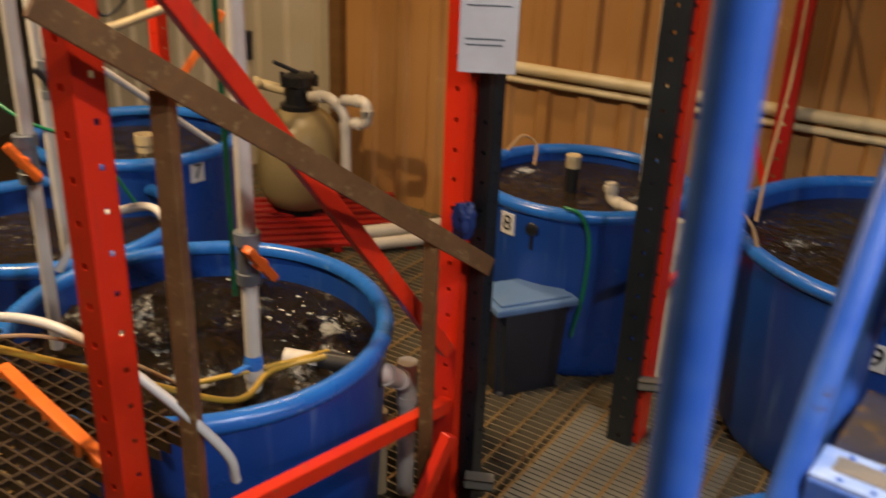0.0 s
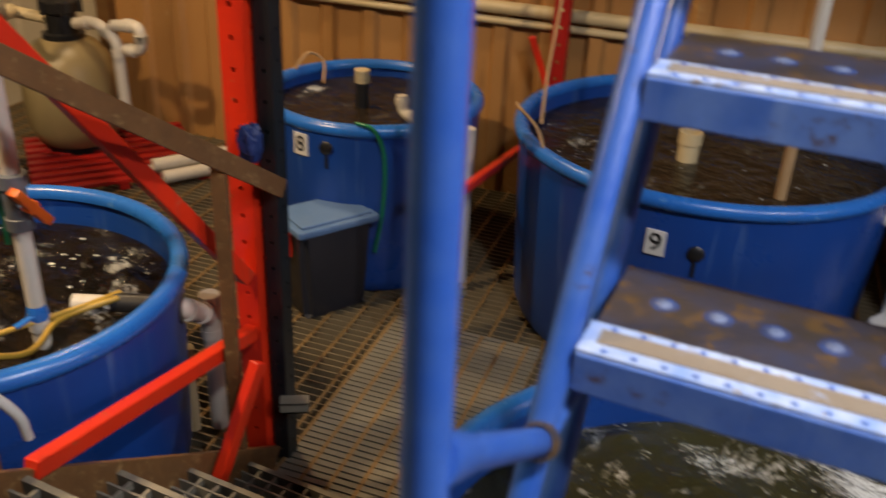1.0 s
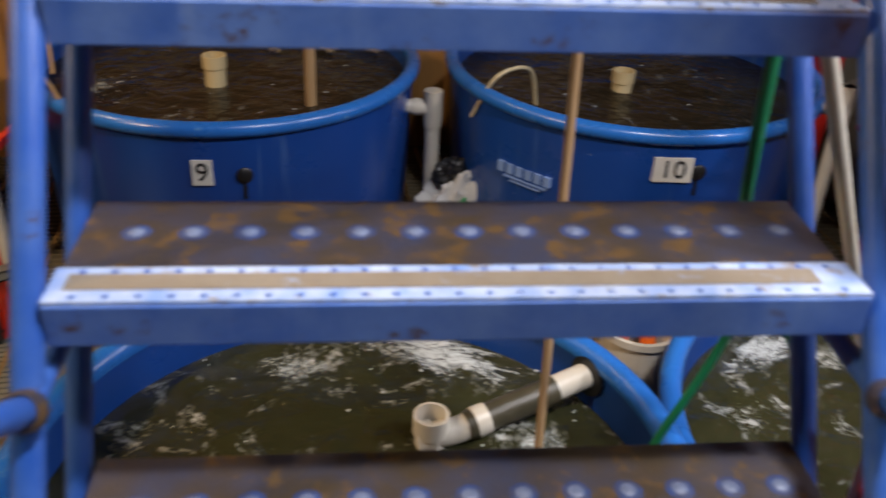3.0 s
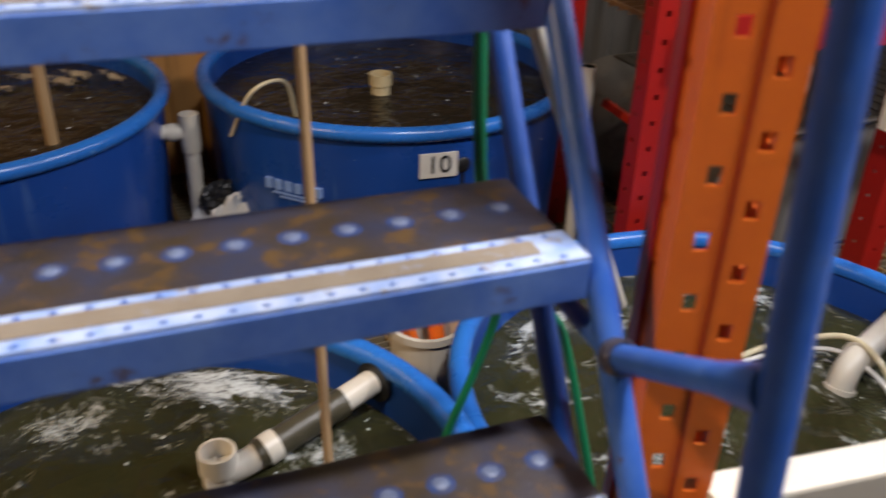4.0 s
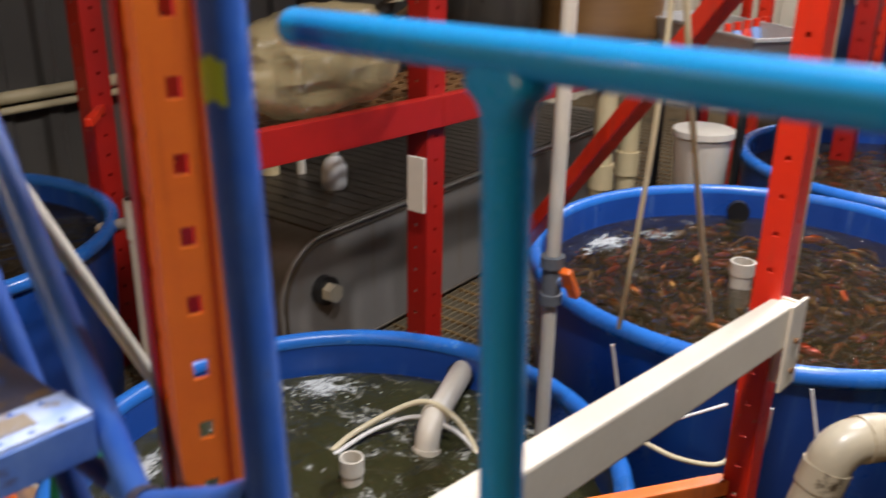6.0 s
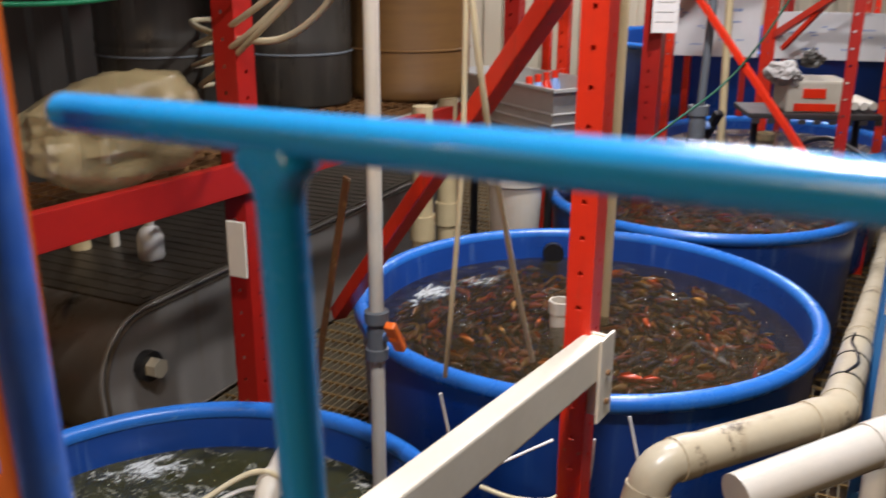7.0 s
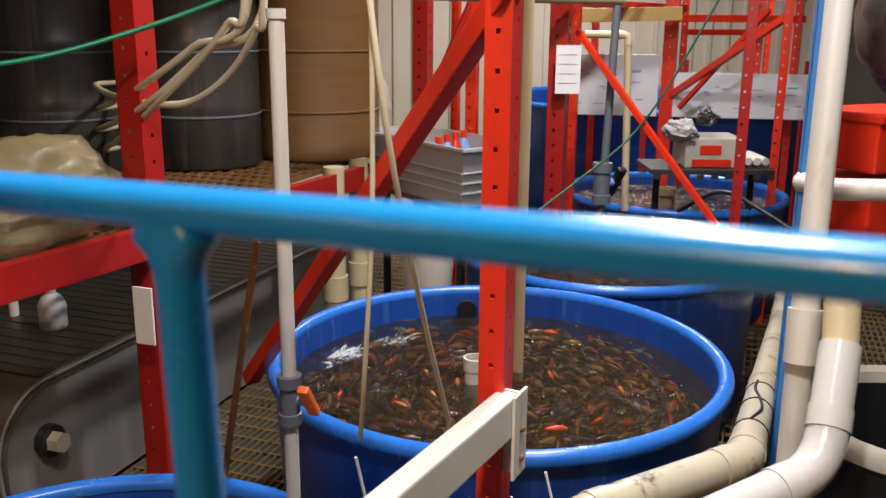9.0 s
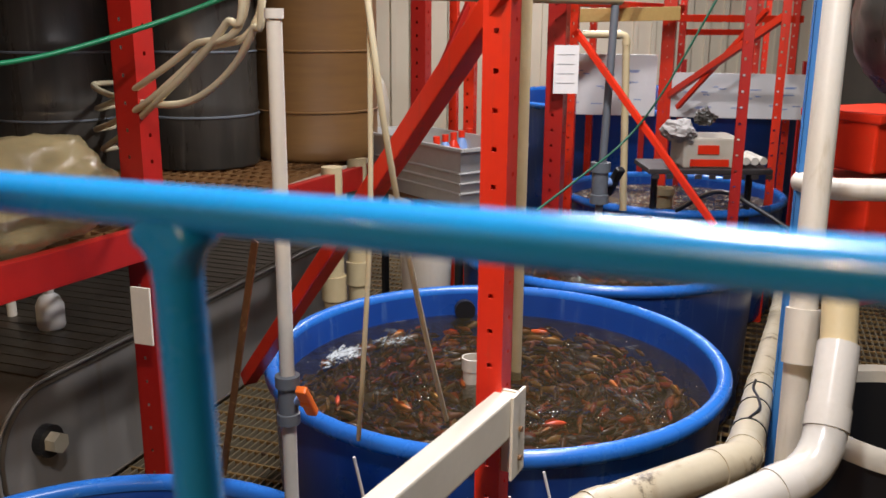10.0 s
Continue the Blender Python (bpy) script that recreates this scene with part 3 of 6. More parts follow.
def froth_material(name, colour, density):
    m = bpy.data.materials.new(name)
    m.use_nodes = True
    n, l = m.node_tree.nodes, m.node_tree.links
    b = n["Principled BSDF"]
    b.inputs["Base Color"].default_value, b.inputs["Roughness"].default_value = (*colour, 1), 0.45
    tc, gr = n.new("ShaderNodeTexCoord"), n.new("ShaderNodeTexGradient")
    gr.gradient_type = "SPHERICAL"
    l.new(tc.outputs["Object"], gr.inputs["Vector"])
    t1, t2 = n.new("ShaderNodeTexNoise"), n.new("ShaderNodeTexNoise")
    t1.inputs["Scale"].default_value, t1.inputs["Detail"].default_value, t1.inputs["Distortion"].default_value = 3.5, 9.0, 1.2
    t2.inputs["Scale"].default_value, t2.inputs["Detail"].default_value = 22.0, 6.0
    for t in (t1, t2):
        t.inputs["Roughness"].default_value = 0.68
        l.new(tc.outputs["Object"], t.inputs["Vector"])
    def calc(op, a, c):
        q = n.new("ShaderNodeMath")
        q.operation = op
        for k, v in enumerate((a, c)):
            if isinstance(v, float):
                q.inputs[k].default_value = v
            else:
                l.new(v, q.inputs[k])
        return q.outputs[0]
    s = calc("ADD", calc("MULTIPLY", gr.outputs["Fac"], 0.55), calc("ADD", calc("MULTIPLY", t1.outputs["Fac"], 1.0), calc("MULTIPLY", t2.outputs["Fac"], 0.55)))
    r = n.new("ShaderNodeMapRange")
    r.inputs["From Min"].default_value, r.inputs["From Max"].default_value, r.inputs["To Max"].default_value = 1.22 - 0.2 * density, 1.42 - 0.2 * density, 0.92
    l.new(s, r.inputs["Value"])
    edge = n.new("ShaderNodeMapRange")
    edge.inputs["From Max"].default_value = 0.12
    l.new(gr.outputs["Fac"], edge.inputs["Value"])
    l.new(calc("MULTIPLY", r.outputs[0], edge.outputs[0]), b.inputs["Alpha"])
    bp = n.new("ShaderNodeBump")
    bp.inputs["Strength"].default_value, bp.inputs["Distance"].default_value = 0.8, 0.01
    l.new(t2.outputs["Fac"], bp.inputs["Height"])
    l.new(bp.outputs[0], b.inputs["Normal"])
    return m


M_FROTH = froth_material("white_froth", (0.62, 0.66, 0.66), 0.62)
M_FROTHTHIN = froth_material("thin_white_froth", (0.50, 0.54, 0.52), 0.05)
M_SCUM = froth_material("beige_scum", (0.45, 0.38, 0.27), 0.8)


def froth(tank_at, R, z, deg, r, along_, across, material, label):
    """A thin lumpy sheet of froth on the water, cut off at the tank wall."""
    a = radians(deg)
    c = Vector((r * math.cos(a), r * math.sin(a)))
    bm = B()
    grid, N = {}, 30
    for i in range(N + 1):
        for j in range(N + 1):
            u, v = -1 + 2 * i / N, -1 + 2 * j / N
            q = c + Vector((math.cos(a + math.pi / 2), math.sin(a + math.pi / 2))) * u * along_ - Vector((math.cos(a), math.sin(a))) * v * across
            if u * u + v * v < 1 and q.length < R * 0.922:
                grid[i, j] = bm.verts.new((u, v, 0.006 + 0.010 * noise.noise(Vector((u * 4, v * 4, deg)))))
    for (i, j), v in grid.items():
        f = [grid.get(k) for k in ((i, j), (i + 1, j), (i + 1, j + 1), (i, j + 1))]
        if all(f):
            bm.faces.new(f)
    ob = part("froth", bm, material, smooth=80)
    ob.matrix_world = pose(tank_at[0] + c.x, tank_at[1] + c.y, z, 0, 0, deg + 90) @ Matrix.Diagonal((along_, across, 1, 1))
    return tagged(ob, label, "froth", kind="stuff")


B_AT, C_AT, D_AT, A_AT, N_AT, E_AT = (0.627, 0.897), (1.844, 0.405), (2.93, -0.655), (-0.955, 2.058), (1.273, 2.896), (0.10, 3.42)
froth(B_AT, 0.58, 0.622, 38, 0.46, 0.40, 0.15, M_FROTH, "thick white froth along the tank wall")
froth(B_AT, 0.58, 0.622, 78, 0.40, 0.30, 0.18, M_FROTHTHIN, "thin streaks of white froth")
froth(B_AT, 0.58, 0.622, -10, 0.36, 0.25, 0.2, M_FROTHTHIN, "thin streaks of white froth")
froth(C_AT, 0.668, 0.462, 24, 0.53, 0.24, 0.15, M_FROTH, "thick white froth along the tank wall")
froth(C_AT, 0.668, 0.462, 92, 0.52, 0.28, 0.14, M_FROTH, "thick white froth along the tank wall")
froth(C_AT, 0.668, 0.462, 55, 0.40, 0.34, 0.2, M_FROTHTHIN, "thin streaks of white froth")
froth(D_AT, 0.758, 0.652, 62, 0.57, 0.26, 0.15, M_FROTH, "white splashing froth at the inlet")
froth(D_AT, 0.758, 0.652, 40, 0.50, 0.34, 0.2, M_FROTHTHIN, "thin streaks of white froth")
froth(A_AT, 0.535, 0.545, 30, 0.36, 0.16, 0.12, M_FROTH, "white splashing froth at the outlet")
froth(A_AT, 0.535, 0.545, 85, 0.28, 0.25, 0.2, M_FROTHTHIN, "thin streaks of white froth")
froth(E_AT, 0.445, 0.633, 140, 0.30, 0.13, 0.10, M_FROTH, "white splashing froth under the inlet")
for deg, r, u, v in ((28, 0.40, 0.10, 0.06), (10, 0.50, 0.12, 0.05), (-3, 0.57, 0.12, 0.04), (29, 0.27, 0.06, 0.04)):
    froth(N_AT, 0.684, 0.668, deg, r, u * 1.5, v * 1.5, M_SCUM, "beige scum drifting on dark water")
froth(N_AT, 0.684, 0.669, 8, 0.42, 0.17, 0.09, M_SCUM, "beige scum drifting on dark water")
froth(N_AT, 0.684, 0.667, 176, 0.44, 0.2, 0.16, M_FROTHTHIN, "thin streaks of white froth")
foam(B_AT, 0.622, [(40, 20, 0.47, 0.04), (15, 20, 0.45, 0.06), (75, 25, 0.40, 0.08), (-10, 25, 0.35, 0.1)], 170, 0.0035, 1, "fine white bubbles on the churning water")
foam(C_AT, 0.462, [(27, 16, 0.52, 0.06), (90, 18, 0.54, 0.04), (60, 30, 0.48, 0.08), (-40, 40, 0.4, 0.12)], 150, 0.0035, 2, "fine white bubbles on the churning water")
foam(D_AT, 0.652, [(62, 14, 0.58, 0.05), (-100, 20, 0.58, 0.06), (-100, 60, 0.4, 0.15)], 80, 0.003, 3, "fine bubbles drifting over the fish")
foam(A_AT, 0.545, [(32, 14, 0.36, 0.05), (120, 60, 0.3, 0.1)], 200, 0.005, 4, "fine bubbles at the outlet")
foam(N_AT, 0.661, [(178, 14, 0.42, 0.1), (-60, 60, 0.4, 0.15)], 160, 0.004, 8, "fine white bubbles on dark water")
foam((2.518, 2.131), 0.646, [(-120, 50, 0.5, 0.12), (60, 60, 0.4, 0.15)], 130, 0.004, 9, "fine white bubbles on dark water")


def fish_mesh(name, length, n=8):
    bm = B()
    rings = []
    for t, w, h in ((0.0, 0.02, 0.03), (0.12, 0.075, 0.11), (0.35, 0.10, 0.16), (0.6, 0.075, 0.12), (0.82, 0.03, 0.05)):
        rings.append([bm.verts.new((length * (t - 0.5), length * w * math.cos(6.283 * k / n), length * h * math.sin(6.283 * k / n))) for k in range(n)])
    for a, b in zip(rings, rings[1:]):
        for k in range(n):
            bm.faces.new((a[k], a[(k + 1) % n], b[(k + 1) % n], b[k]))
    bm.faces.new(rings[0])
    bm.faces.new(rings[-1])
    for s in (1, -1):
        tail = [bm.verts.new((length * x, s * 0.004 * length, length * z)) for x, z in ((0.31, 0.0), (0.5, 0.13), (0.44, 0.0), (0.5, -0.13))]
        bm.faces.new(tail)
    dorsal = [bm.verts.new((length * x, 0, length * z)) for x, z in ((-0.2, 0.15), (-0.05, 0.24), (0.2, 0.17), (0.25, 0.08))]
    bm.faces.new(dorsal)
    me = bpy.data.meshes.new(name)
    bm.to_mesh(me)
    bm.free()
    for f in me.polygons:
        f.use_smooth = True
    me.materials.append(M_FISH)
    return me


def shoal(place, radius, z, count, seed, label):
    """Many fish in one drift, lying at all angles below the surface."""
    rnd = random.Random(seed)
    src = fish_mesh("shoal_fish", 0.086, 6)
    vs, fs = [v.co.copy() for v in src.vertices], [tuple(f.vertices) for f in src.polygons]
    verts, faces = [], []
    for k in range(count):
        r, a = radius * math.sqrt(rnd.random()) * 0.96, rnd.random() * 6.283
        m = pose(r * math.cos(a), r * math.sin(a), -0.012 - 0.07 * rnd.random(), rnd.gauss(0, 30), rnd.gauss(0, 10), math.degrees(a) + 90 + rnd.gauss(0, 32))
        i = len(verts)
        s = 0.6 + 0.7 * rnd.random()
        verts += [tuple(m @ (v * s)) for v in vs]
        faces += [tuple(i + q for q in f) for f in fs]
    me = bpy.data.meshes.new("shoal")
    me.from_pydata(verts, [], faces)
    for f in me.polygons:
        f.use_smooth = True
    me.materials.append(M_FISH)
    ob = new("shoal", me)
    ob.matrix_world = pose(place[0], place[1], z)
    return tagged(ob, label, "fish", kind="stuff")


SHOALS = [shoal((2.93, -0.655), 0.69, 0.635, 1150, 11, "dense shoal of small orange and brown fish"), shoal((4.28, -1.42), 0.64, 0.64, 500, 12, "dense shoal of small orange and brown fish")]
FISH = []
fish_data = [fish_mesh("fish", 0.095), fish_mesh("fish", 0.08)]
rnd = random.Random(21)
for k in range(70):
    ob = new("fish", fish_data[k % 2])
    r, a = 0.60 * math.sqrt(rnd.random()), rnd.random() * 360
    FISH.append((ob, r, a, rnd.gauss(0, 14), 2.0 + rnd.random() * 7, rnd.random()))
    ob.matrix_world = pose(2.934, -0.639, 0.638)
    tagged(ob, "small orange-brown fish swimming near the surface", "fish", "fish in the tank")


# ---- rack uprights ----
RYAW = -25.5


def upright(place, z0, z1, material, label, w=0.075, d=0.06, pitch=0.0762, hole=0.016, yaw=RYAW, slots=1, name="rack_upright", side_holes=True):
    root = thing(name, (place[0], place[1], z0), label, "rack upright", "rack uprights", yaw=yaw)
    L, t = z1 - z0, 0.0035
    def plate(part_name, x0, x1, y0, cols, hw, hh, normal="y", off=0.0):
        bm = B()
        verts, faces = [], []
        def slab(a0, a1, b0, b1):
            i = len(verts)
            for c in (y0, y0 + t):
                for a, b in ((a0, b0), (a1, b0), (a1, b1), (a0, b1)):
                    verts.append((a, c, b) if normal == "y" else (c, a, b))
            faces.extend([(i, i + 1, i + 2, i + 3), (i + 4, i + 7, i + 6, i + 5), (i, i + 4, i + 5, i + 1), (i + 1, i + 5, i + 6, i + 2), (i + 2, i + 6, i + 7, i + 3), (i + 3, i + 7, i + 4, i)])
        edges = [x0]
        for c in cols:
            edges += [c - hw / 2, c + hw / 2]
        edges.append(x1)
        for k in range(0, len(edges), 2):
            slab(edges[k], edges[k + 1], 0, L)
        for j, c in enumerate(cols):
            z = off + (pitch / 2 if j % 2 else 0)
            prev = 0.0
            while z < L - pitch:
                slab(c - hw / 2, c + hw / 2, prev, z)
                prev = z + hh
                z += pitch
            slab(c - hw / 2, c + hw / 2, prev, L)
        bm.free()
        me = bpy.data.meshes.new(part_name)
        me.from_pydata(verts, [], faces)
        me.update()
        me.materials.append(material)
        ob = new(part_name, me)
        ob.parent = root
        return ob
    cols = [0.0] if slots == 1 else [-w * 0.2, w * 0.25]
    plate("face_plate", -w / 2, w / 2, -d / 2, cols, hole, hole * (1.0 if slots == 1 else 1.35), off=0.03)
    for sgn in (-1, 1):
        plate("side_plate", -d / 2 + t, d / 2, sgn * (w / 2 - t / 2) - t / 2, [0.006] if side_holes else [], hole * 0.8, hole * 0.9, "x", off=0.05)
        bm = B()
        box(bm, (sgn * w / 2 - (0.018 if sgn > 0 else 0), d / 2 - t, 0), (sgn * w / 2 + (0.018 if sgn < 0 else 0), d / 2, L))
        part("return_lip", bm, material, root)
    return root


def brace(p, q, w, h, material, label, name="rack_brace", category="brace", bevel=0.004):
    bm = B()
    bar(bm, p, q, w, h, bevel)
    ob = part(name, bm, material)
    return tagged(ob, label, category, "rack braces")


upright((-0.784, 1.275), 0.0, 2.9, M_RED, "red perforated rack upright beside the stair", w=0.06, d=0.062, hole=0.013)
upright((-0.255, 2.10), 0.0, 2.9, M_RED, "red perforated rack upright with a notice sheet", w=0.066, d=0.066, hole=0.012)
upright((-0.187, 2.09), 0.0, 1.40, M_BLACKP, "black perforated rack upright bolted to a red one", w=0.044, d=0.052, hole=0.010)
upright((0.297, 2.648), 0.0, 2.9, M_BLACKP, "black perforated rack upright standing in the grating", w=0.084, d=0.075, hole=0.012)
upright((0.353, 2.665), 0.0, 2.9, M_RED, "red rack upright behind a black one", w=0.03, d=0.085, hole=0.010)
orange_post = upright((0.771, 0.159), 0.0, 2.9, M_ORANGE, "worn orange slotted rack upright", w=0.073, d=0.06, yaw=-50, hole=0.0115, pitch=0.0545, slots=2)
# Thin dark red strip stands for the shade in the groove.
bm = B()
box(bm, (0.0005, -0.0318, 0.0), (0.0025, -0.0302, 2.9), bevel=0.0004)
part("pressed_rib", bm, M_DARKRED, orange_post, "dark strip drawn for the groove's shade")
bm = B()
box(bm, (-0.0415, 0.010, 0.0), (-0.037, 0.036, 2.9), bevel=0.001)
part("side_flange", bm, M_DARKRED, orange_post, "dark red side flange")
upright((1.745, -0.45), 0.0, 2.9, M_RED, "bright red perforated rack upright holding a cream beam", w=0.05, d=0.06, hole=0.009, pitch=0.068, yaw=-118)
# Same red as the neighbouring rack, with shade put into the colour.
upright((3.22, 0.51), 0.0, 2.9, M_DARKRED, "red rack upright with a hanging tag, coloured as in shade", w=0.10, d=0.09, hole=0.013, pitch=0.088)
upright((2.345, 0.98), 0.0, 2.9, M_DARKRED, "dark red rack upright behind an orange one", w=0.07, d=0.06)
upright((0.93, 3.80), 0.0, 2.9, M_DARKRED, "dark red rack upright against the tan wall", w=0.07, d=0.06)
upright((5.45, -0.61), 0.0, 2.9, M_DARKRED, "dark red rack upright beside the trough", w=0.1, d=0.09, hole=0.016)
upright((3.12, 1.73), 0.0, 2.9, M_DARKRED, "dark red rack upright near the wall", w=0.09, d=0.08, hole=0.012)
upright((2.44, -1.417), 0.0, 2.9, M_BLUEPOST, "sky blue perforated rack upright", w=0.12, d=0.06, hole=0.016)
upright((5.15, -0.86), 0.0, 2.9, M_RED, "red rack upright further along the aisle", w=0.06, d=0.06)
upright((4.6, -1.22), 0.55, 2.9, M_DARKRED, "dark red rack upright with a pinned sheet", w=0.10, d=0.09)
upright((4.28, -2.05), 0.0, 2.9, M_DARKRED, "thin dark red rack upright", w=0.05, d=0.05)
upright((6.4, -2.43), 0.0, 3.2, M_RED, "red rack upright in front of the whiteboards", w=0.10, d=0.09)
upright((5.28, -2.72), 0.0, 3.2, M_RED, "thin red rack upright at the far tank", w=0.05, d=0.05)
upright((6.4, -3.35), 0.0, 3.2, M_RED, "thin red rack upright at the far wall", w=0.05, d=0.05)

# Shelf beams take the shade-darkened red too.
for a, b in (((3.20, 0.46, 1.095), (5.43, -0.65, 1.04)), ((3.20, 0.46, 1.095), (2.37, 0.89, 1.125))):
    brace(a, b, 0.04, 0.11, M_DARKRED, "red pallet rack shelf beam", "rack_beam", "beam")
for a, b in (((3.02, 1.365, 1.6), (3.07, 1.25, 0.63)), ((2.97, 1.46, 0.645), (3.06, 1.27, 0.525)), ((3.00, 1.40, 0.0), (3.07, 1.25, 0.33)), ((0.80, 3.79, 0.83), (0.89, 3.78, 0.60)), ((0.37, 2.70, 0.58), (0.92, 3.77, 0.42)), ((2.86, 1.60, 1.06), (3.10, 1.70, 1.05))):
    brace(a, b, 0.028, 0.03, M_RED, "short red rack brace")
brace((1.45, -0.08, 0.80), (1.74, -0.42, 0.72), 0.03, 0.035, M_ORANGE, "short orange rack brace over the tank rim")
bm = B()
box(bm, (1.69, -0.46, 0.62), (1.79, -0.37, 0.70), bevel=0.008)
tagged(part("post_shoe", bm, M_RUST), "rusty orange shoe at the red upright", "bracket")
brace((1.72, -0.45, 1.87), (2.742, 0.134, 0.762), 0.042, 0.042, M_RED, "red diagonal rack brace")
brace((-0.74, 1.50, 1.62), (-0.267, 2.053, 0.625), 0.04, 0.04, M_RED, "red diagonal rack brace over the tank")
brace((-0.60, 1.34, 0.62), (-0.26, 2.054, 0.456), 0.035, 0.04, M_RED, "orange-red horizontal rack brace")
brace((-0.228, 1.865, 0.490), (-0.327, 1.735, 0.222), 0.03, 0.035, M_RED, "short red diagonal rack brace at the stair foot")
# cream beam between orange and red uprights
beam_root = thing("rack_cross_beam", (1.25, -0.18, 1.12), "cream painted steel beam between an orange and a red upright", "beam")
BO = Vector((1.25, -0.18, 1.12))
P0, P1 = Vector((0.775, 0.115, 1.158)) - BO, Vector((1.715, -0.47, 1.098)) - BO
bm = B()
bar(bm, P0, P1, 0.042, 0.082, 0.005)
part("beam_body", bm, M_CREAM, beam_root)
for p, s in ((P0, 1), (P1, -1)):
    bm = B()
    m = Matrix.Translation(p) @ pose(0, 0, 0, 0, 0, -31.9)
    box(bm, (-0.004 - 0.03, -0.028, -0.125), (0.03, -0.022, 0.045), m, 0.001)
    box(bm, (-0.003, -0.028, -0.125), (0.003, 0.03, 0.045), m)
    bk = part("end_bracket", bm, M_CREAM, beam_root, "cream bolted end bracket")
    bm = B()
    for dz in (-0.09, -0.03):
        rod(bm, m @ Vector((0.0, -0.034, dz)), m @ Vector((0.0, -0.026, dz)), 0.006, 8)
    part("bolt", bm, M_RUST, bk)
# Second patch of paler bars for lit floor; the grating itself is uniform.
grating("floor_panel", -0.48, 0.02, 1.45, 2.05, 0.008, 0.026, 0.09, M_GRATEL, "second paler floor grating patch, coloured as lit floor", cross_material=M_GRATE, r=0.017, split=True)


# ---- ladder ----
U, V = Vector((0.866, -0.5, 0)), Vector((0.5, 0.866, 0))
LO = Vector((0.165, 0.52, 1.436))
RISE, RUN, LW, TD = 0.183, 0.112, 0.607, 0.15
ladder = thing("rolling_ladder", (0.42, 0.35, 0.0), "worn blue steel rolling ladder with rusty punched treads", "ladder")


def lp(u, i, v=0.0, z=0.0):
    return LO + U * u + V * (v + RUN * i) + Vector((0, 0, RISE * i + z)) - Vector((0.42, 0.35, 0))


LM = Matrix((U, V, Vector((0, 0, 1)))).transposed().to_4x4()
_bm = B()
lathe(_bm, [(0.0125, 0.0002), (0.0072, 0.0008), (0.0048, 0.0020), (0.0024, 0.0026), (0.0, 0.0026)], 10)
STUD = bpy.data.meshes.new("stud")
_bm.to_mesh(STUD)
_bm.free()
STUD.materials.append(M_STUD)
STUD.materials.append(M_HALO)
for f_ in STUD.polygons:
    f_.material_index = 1 if max((Vector(STUD.vertices[i].co).xy.length for i in f_.vertices)) > 0.010 else 0
for i in range(-7, 3):
    m = Matrix.Translation(lp(0, i)) @ LM
    bm = B()
    box(bm, (0.004, 0.045, -0.004), (LW - 0.004, TD, 0.0), m)
    box(bm, (0.004, TD - 0.004, -0.03), (LW - 0.004, TD, -0.004), m)
    tread = part("tread", bm, M_TREAD, ladder, "rusty worn tread")
    bm = B()
    box(bm, (0.0, 0.0, -0.004), (LW, 0.045, 0.001), m, 0.0008)
    part("nosing", bm, M_NOSE, tread, "pale worn front edge")
    bm = B()
    box(bm, (0.0, -0.002, -0.036), (LW, 0.002, -0.003), m, 0.001)
    part("front_lip", bm, M_LIP, tread)
    bm = B()
    box(bm, (0.012, 0.014, 0.001), (LW - 0.035, 0.034, 0.0022), m)
    part("grip_strip", bm, M_GRIP, tread, "sand-coloured grip strip")
    for k in range(13):
        ob = new("stud", STUD)
        ob.parent = tread
        ob.matrix_basis = m @ Matrix.Translation((0.046 + (LW - 0.08) * k / 12, 0.097, 0.0))
    bm = B()
    for k in range(26):
        for vv in (0.006, 0.039):
            c = m @ Matrix.Translation((0.02 + (LW - 0.04) * k / 25, vv, 0.001))
            lathe(bm, [(0.003, 0.0), (0.0, 0.0018)], 6, c)
    part("small_studs", bm, M_LADDER, tread)["kind"] = "stuff"


def ladder_tube(name, p, q, r, label=""):
    bm = B()
    o = Vector((0.42, 0.35, 0))
    rod(bm, Vector(p) - o, Vector(q) - o, r, 18)
    return part(name, bm, M_LADDER, ladder, label, smooth=50)


O3 = Vector((0.42, 0.35, 0))
for u in (-0.013, LW + 0.013):
    ladder_tube("stringer", lp(u, -7.5, 0.0, -0.03) + O3, lp(u, 5, 0.0, -0.03) + O3, 0.012)
    ladder_tube("rear_stringer", lp(u, -7.5, TD - 0.012, -0.03) + O3, lp(u, 5, TD - 0.012, -0.03) + O3, 0.011)
HL = lambda z: Vector((0.033 + 0.004 * (z - 1.4), 0.305 + 0.097 * (z - 1.4), z))
HR = lambda z: Vector((0.568 + 0.121 * (z - 1.4), 0.025 + 0.083 * (z - 1.4), z))
ladder_tube("handrail", HL(0.02), HL(2.6), 0.0125, "scuffed blue handrail tube")
ladder_tube("handrail", HR(0.02), HR(2.6), 0.0125, "blue handrail tube with a scrap of tape")
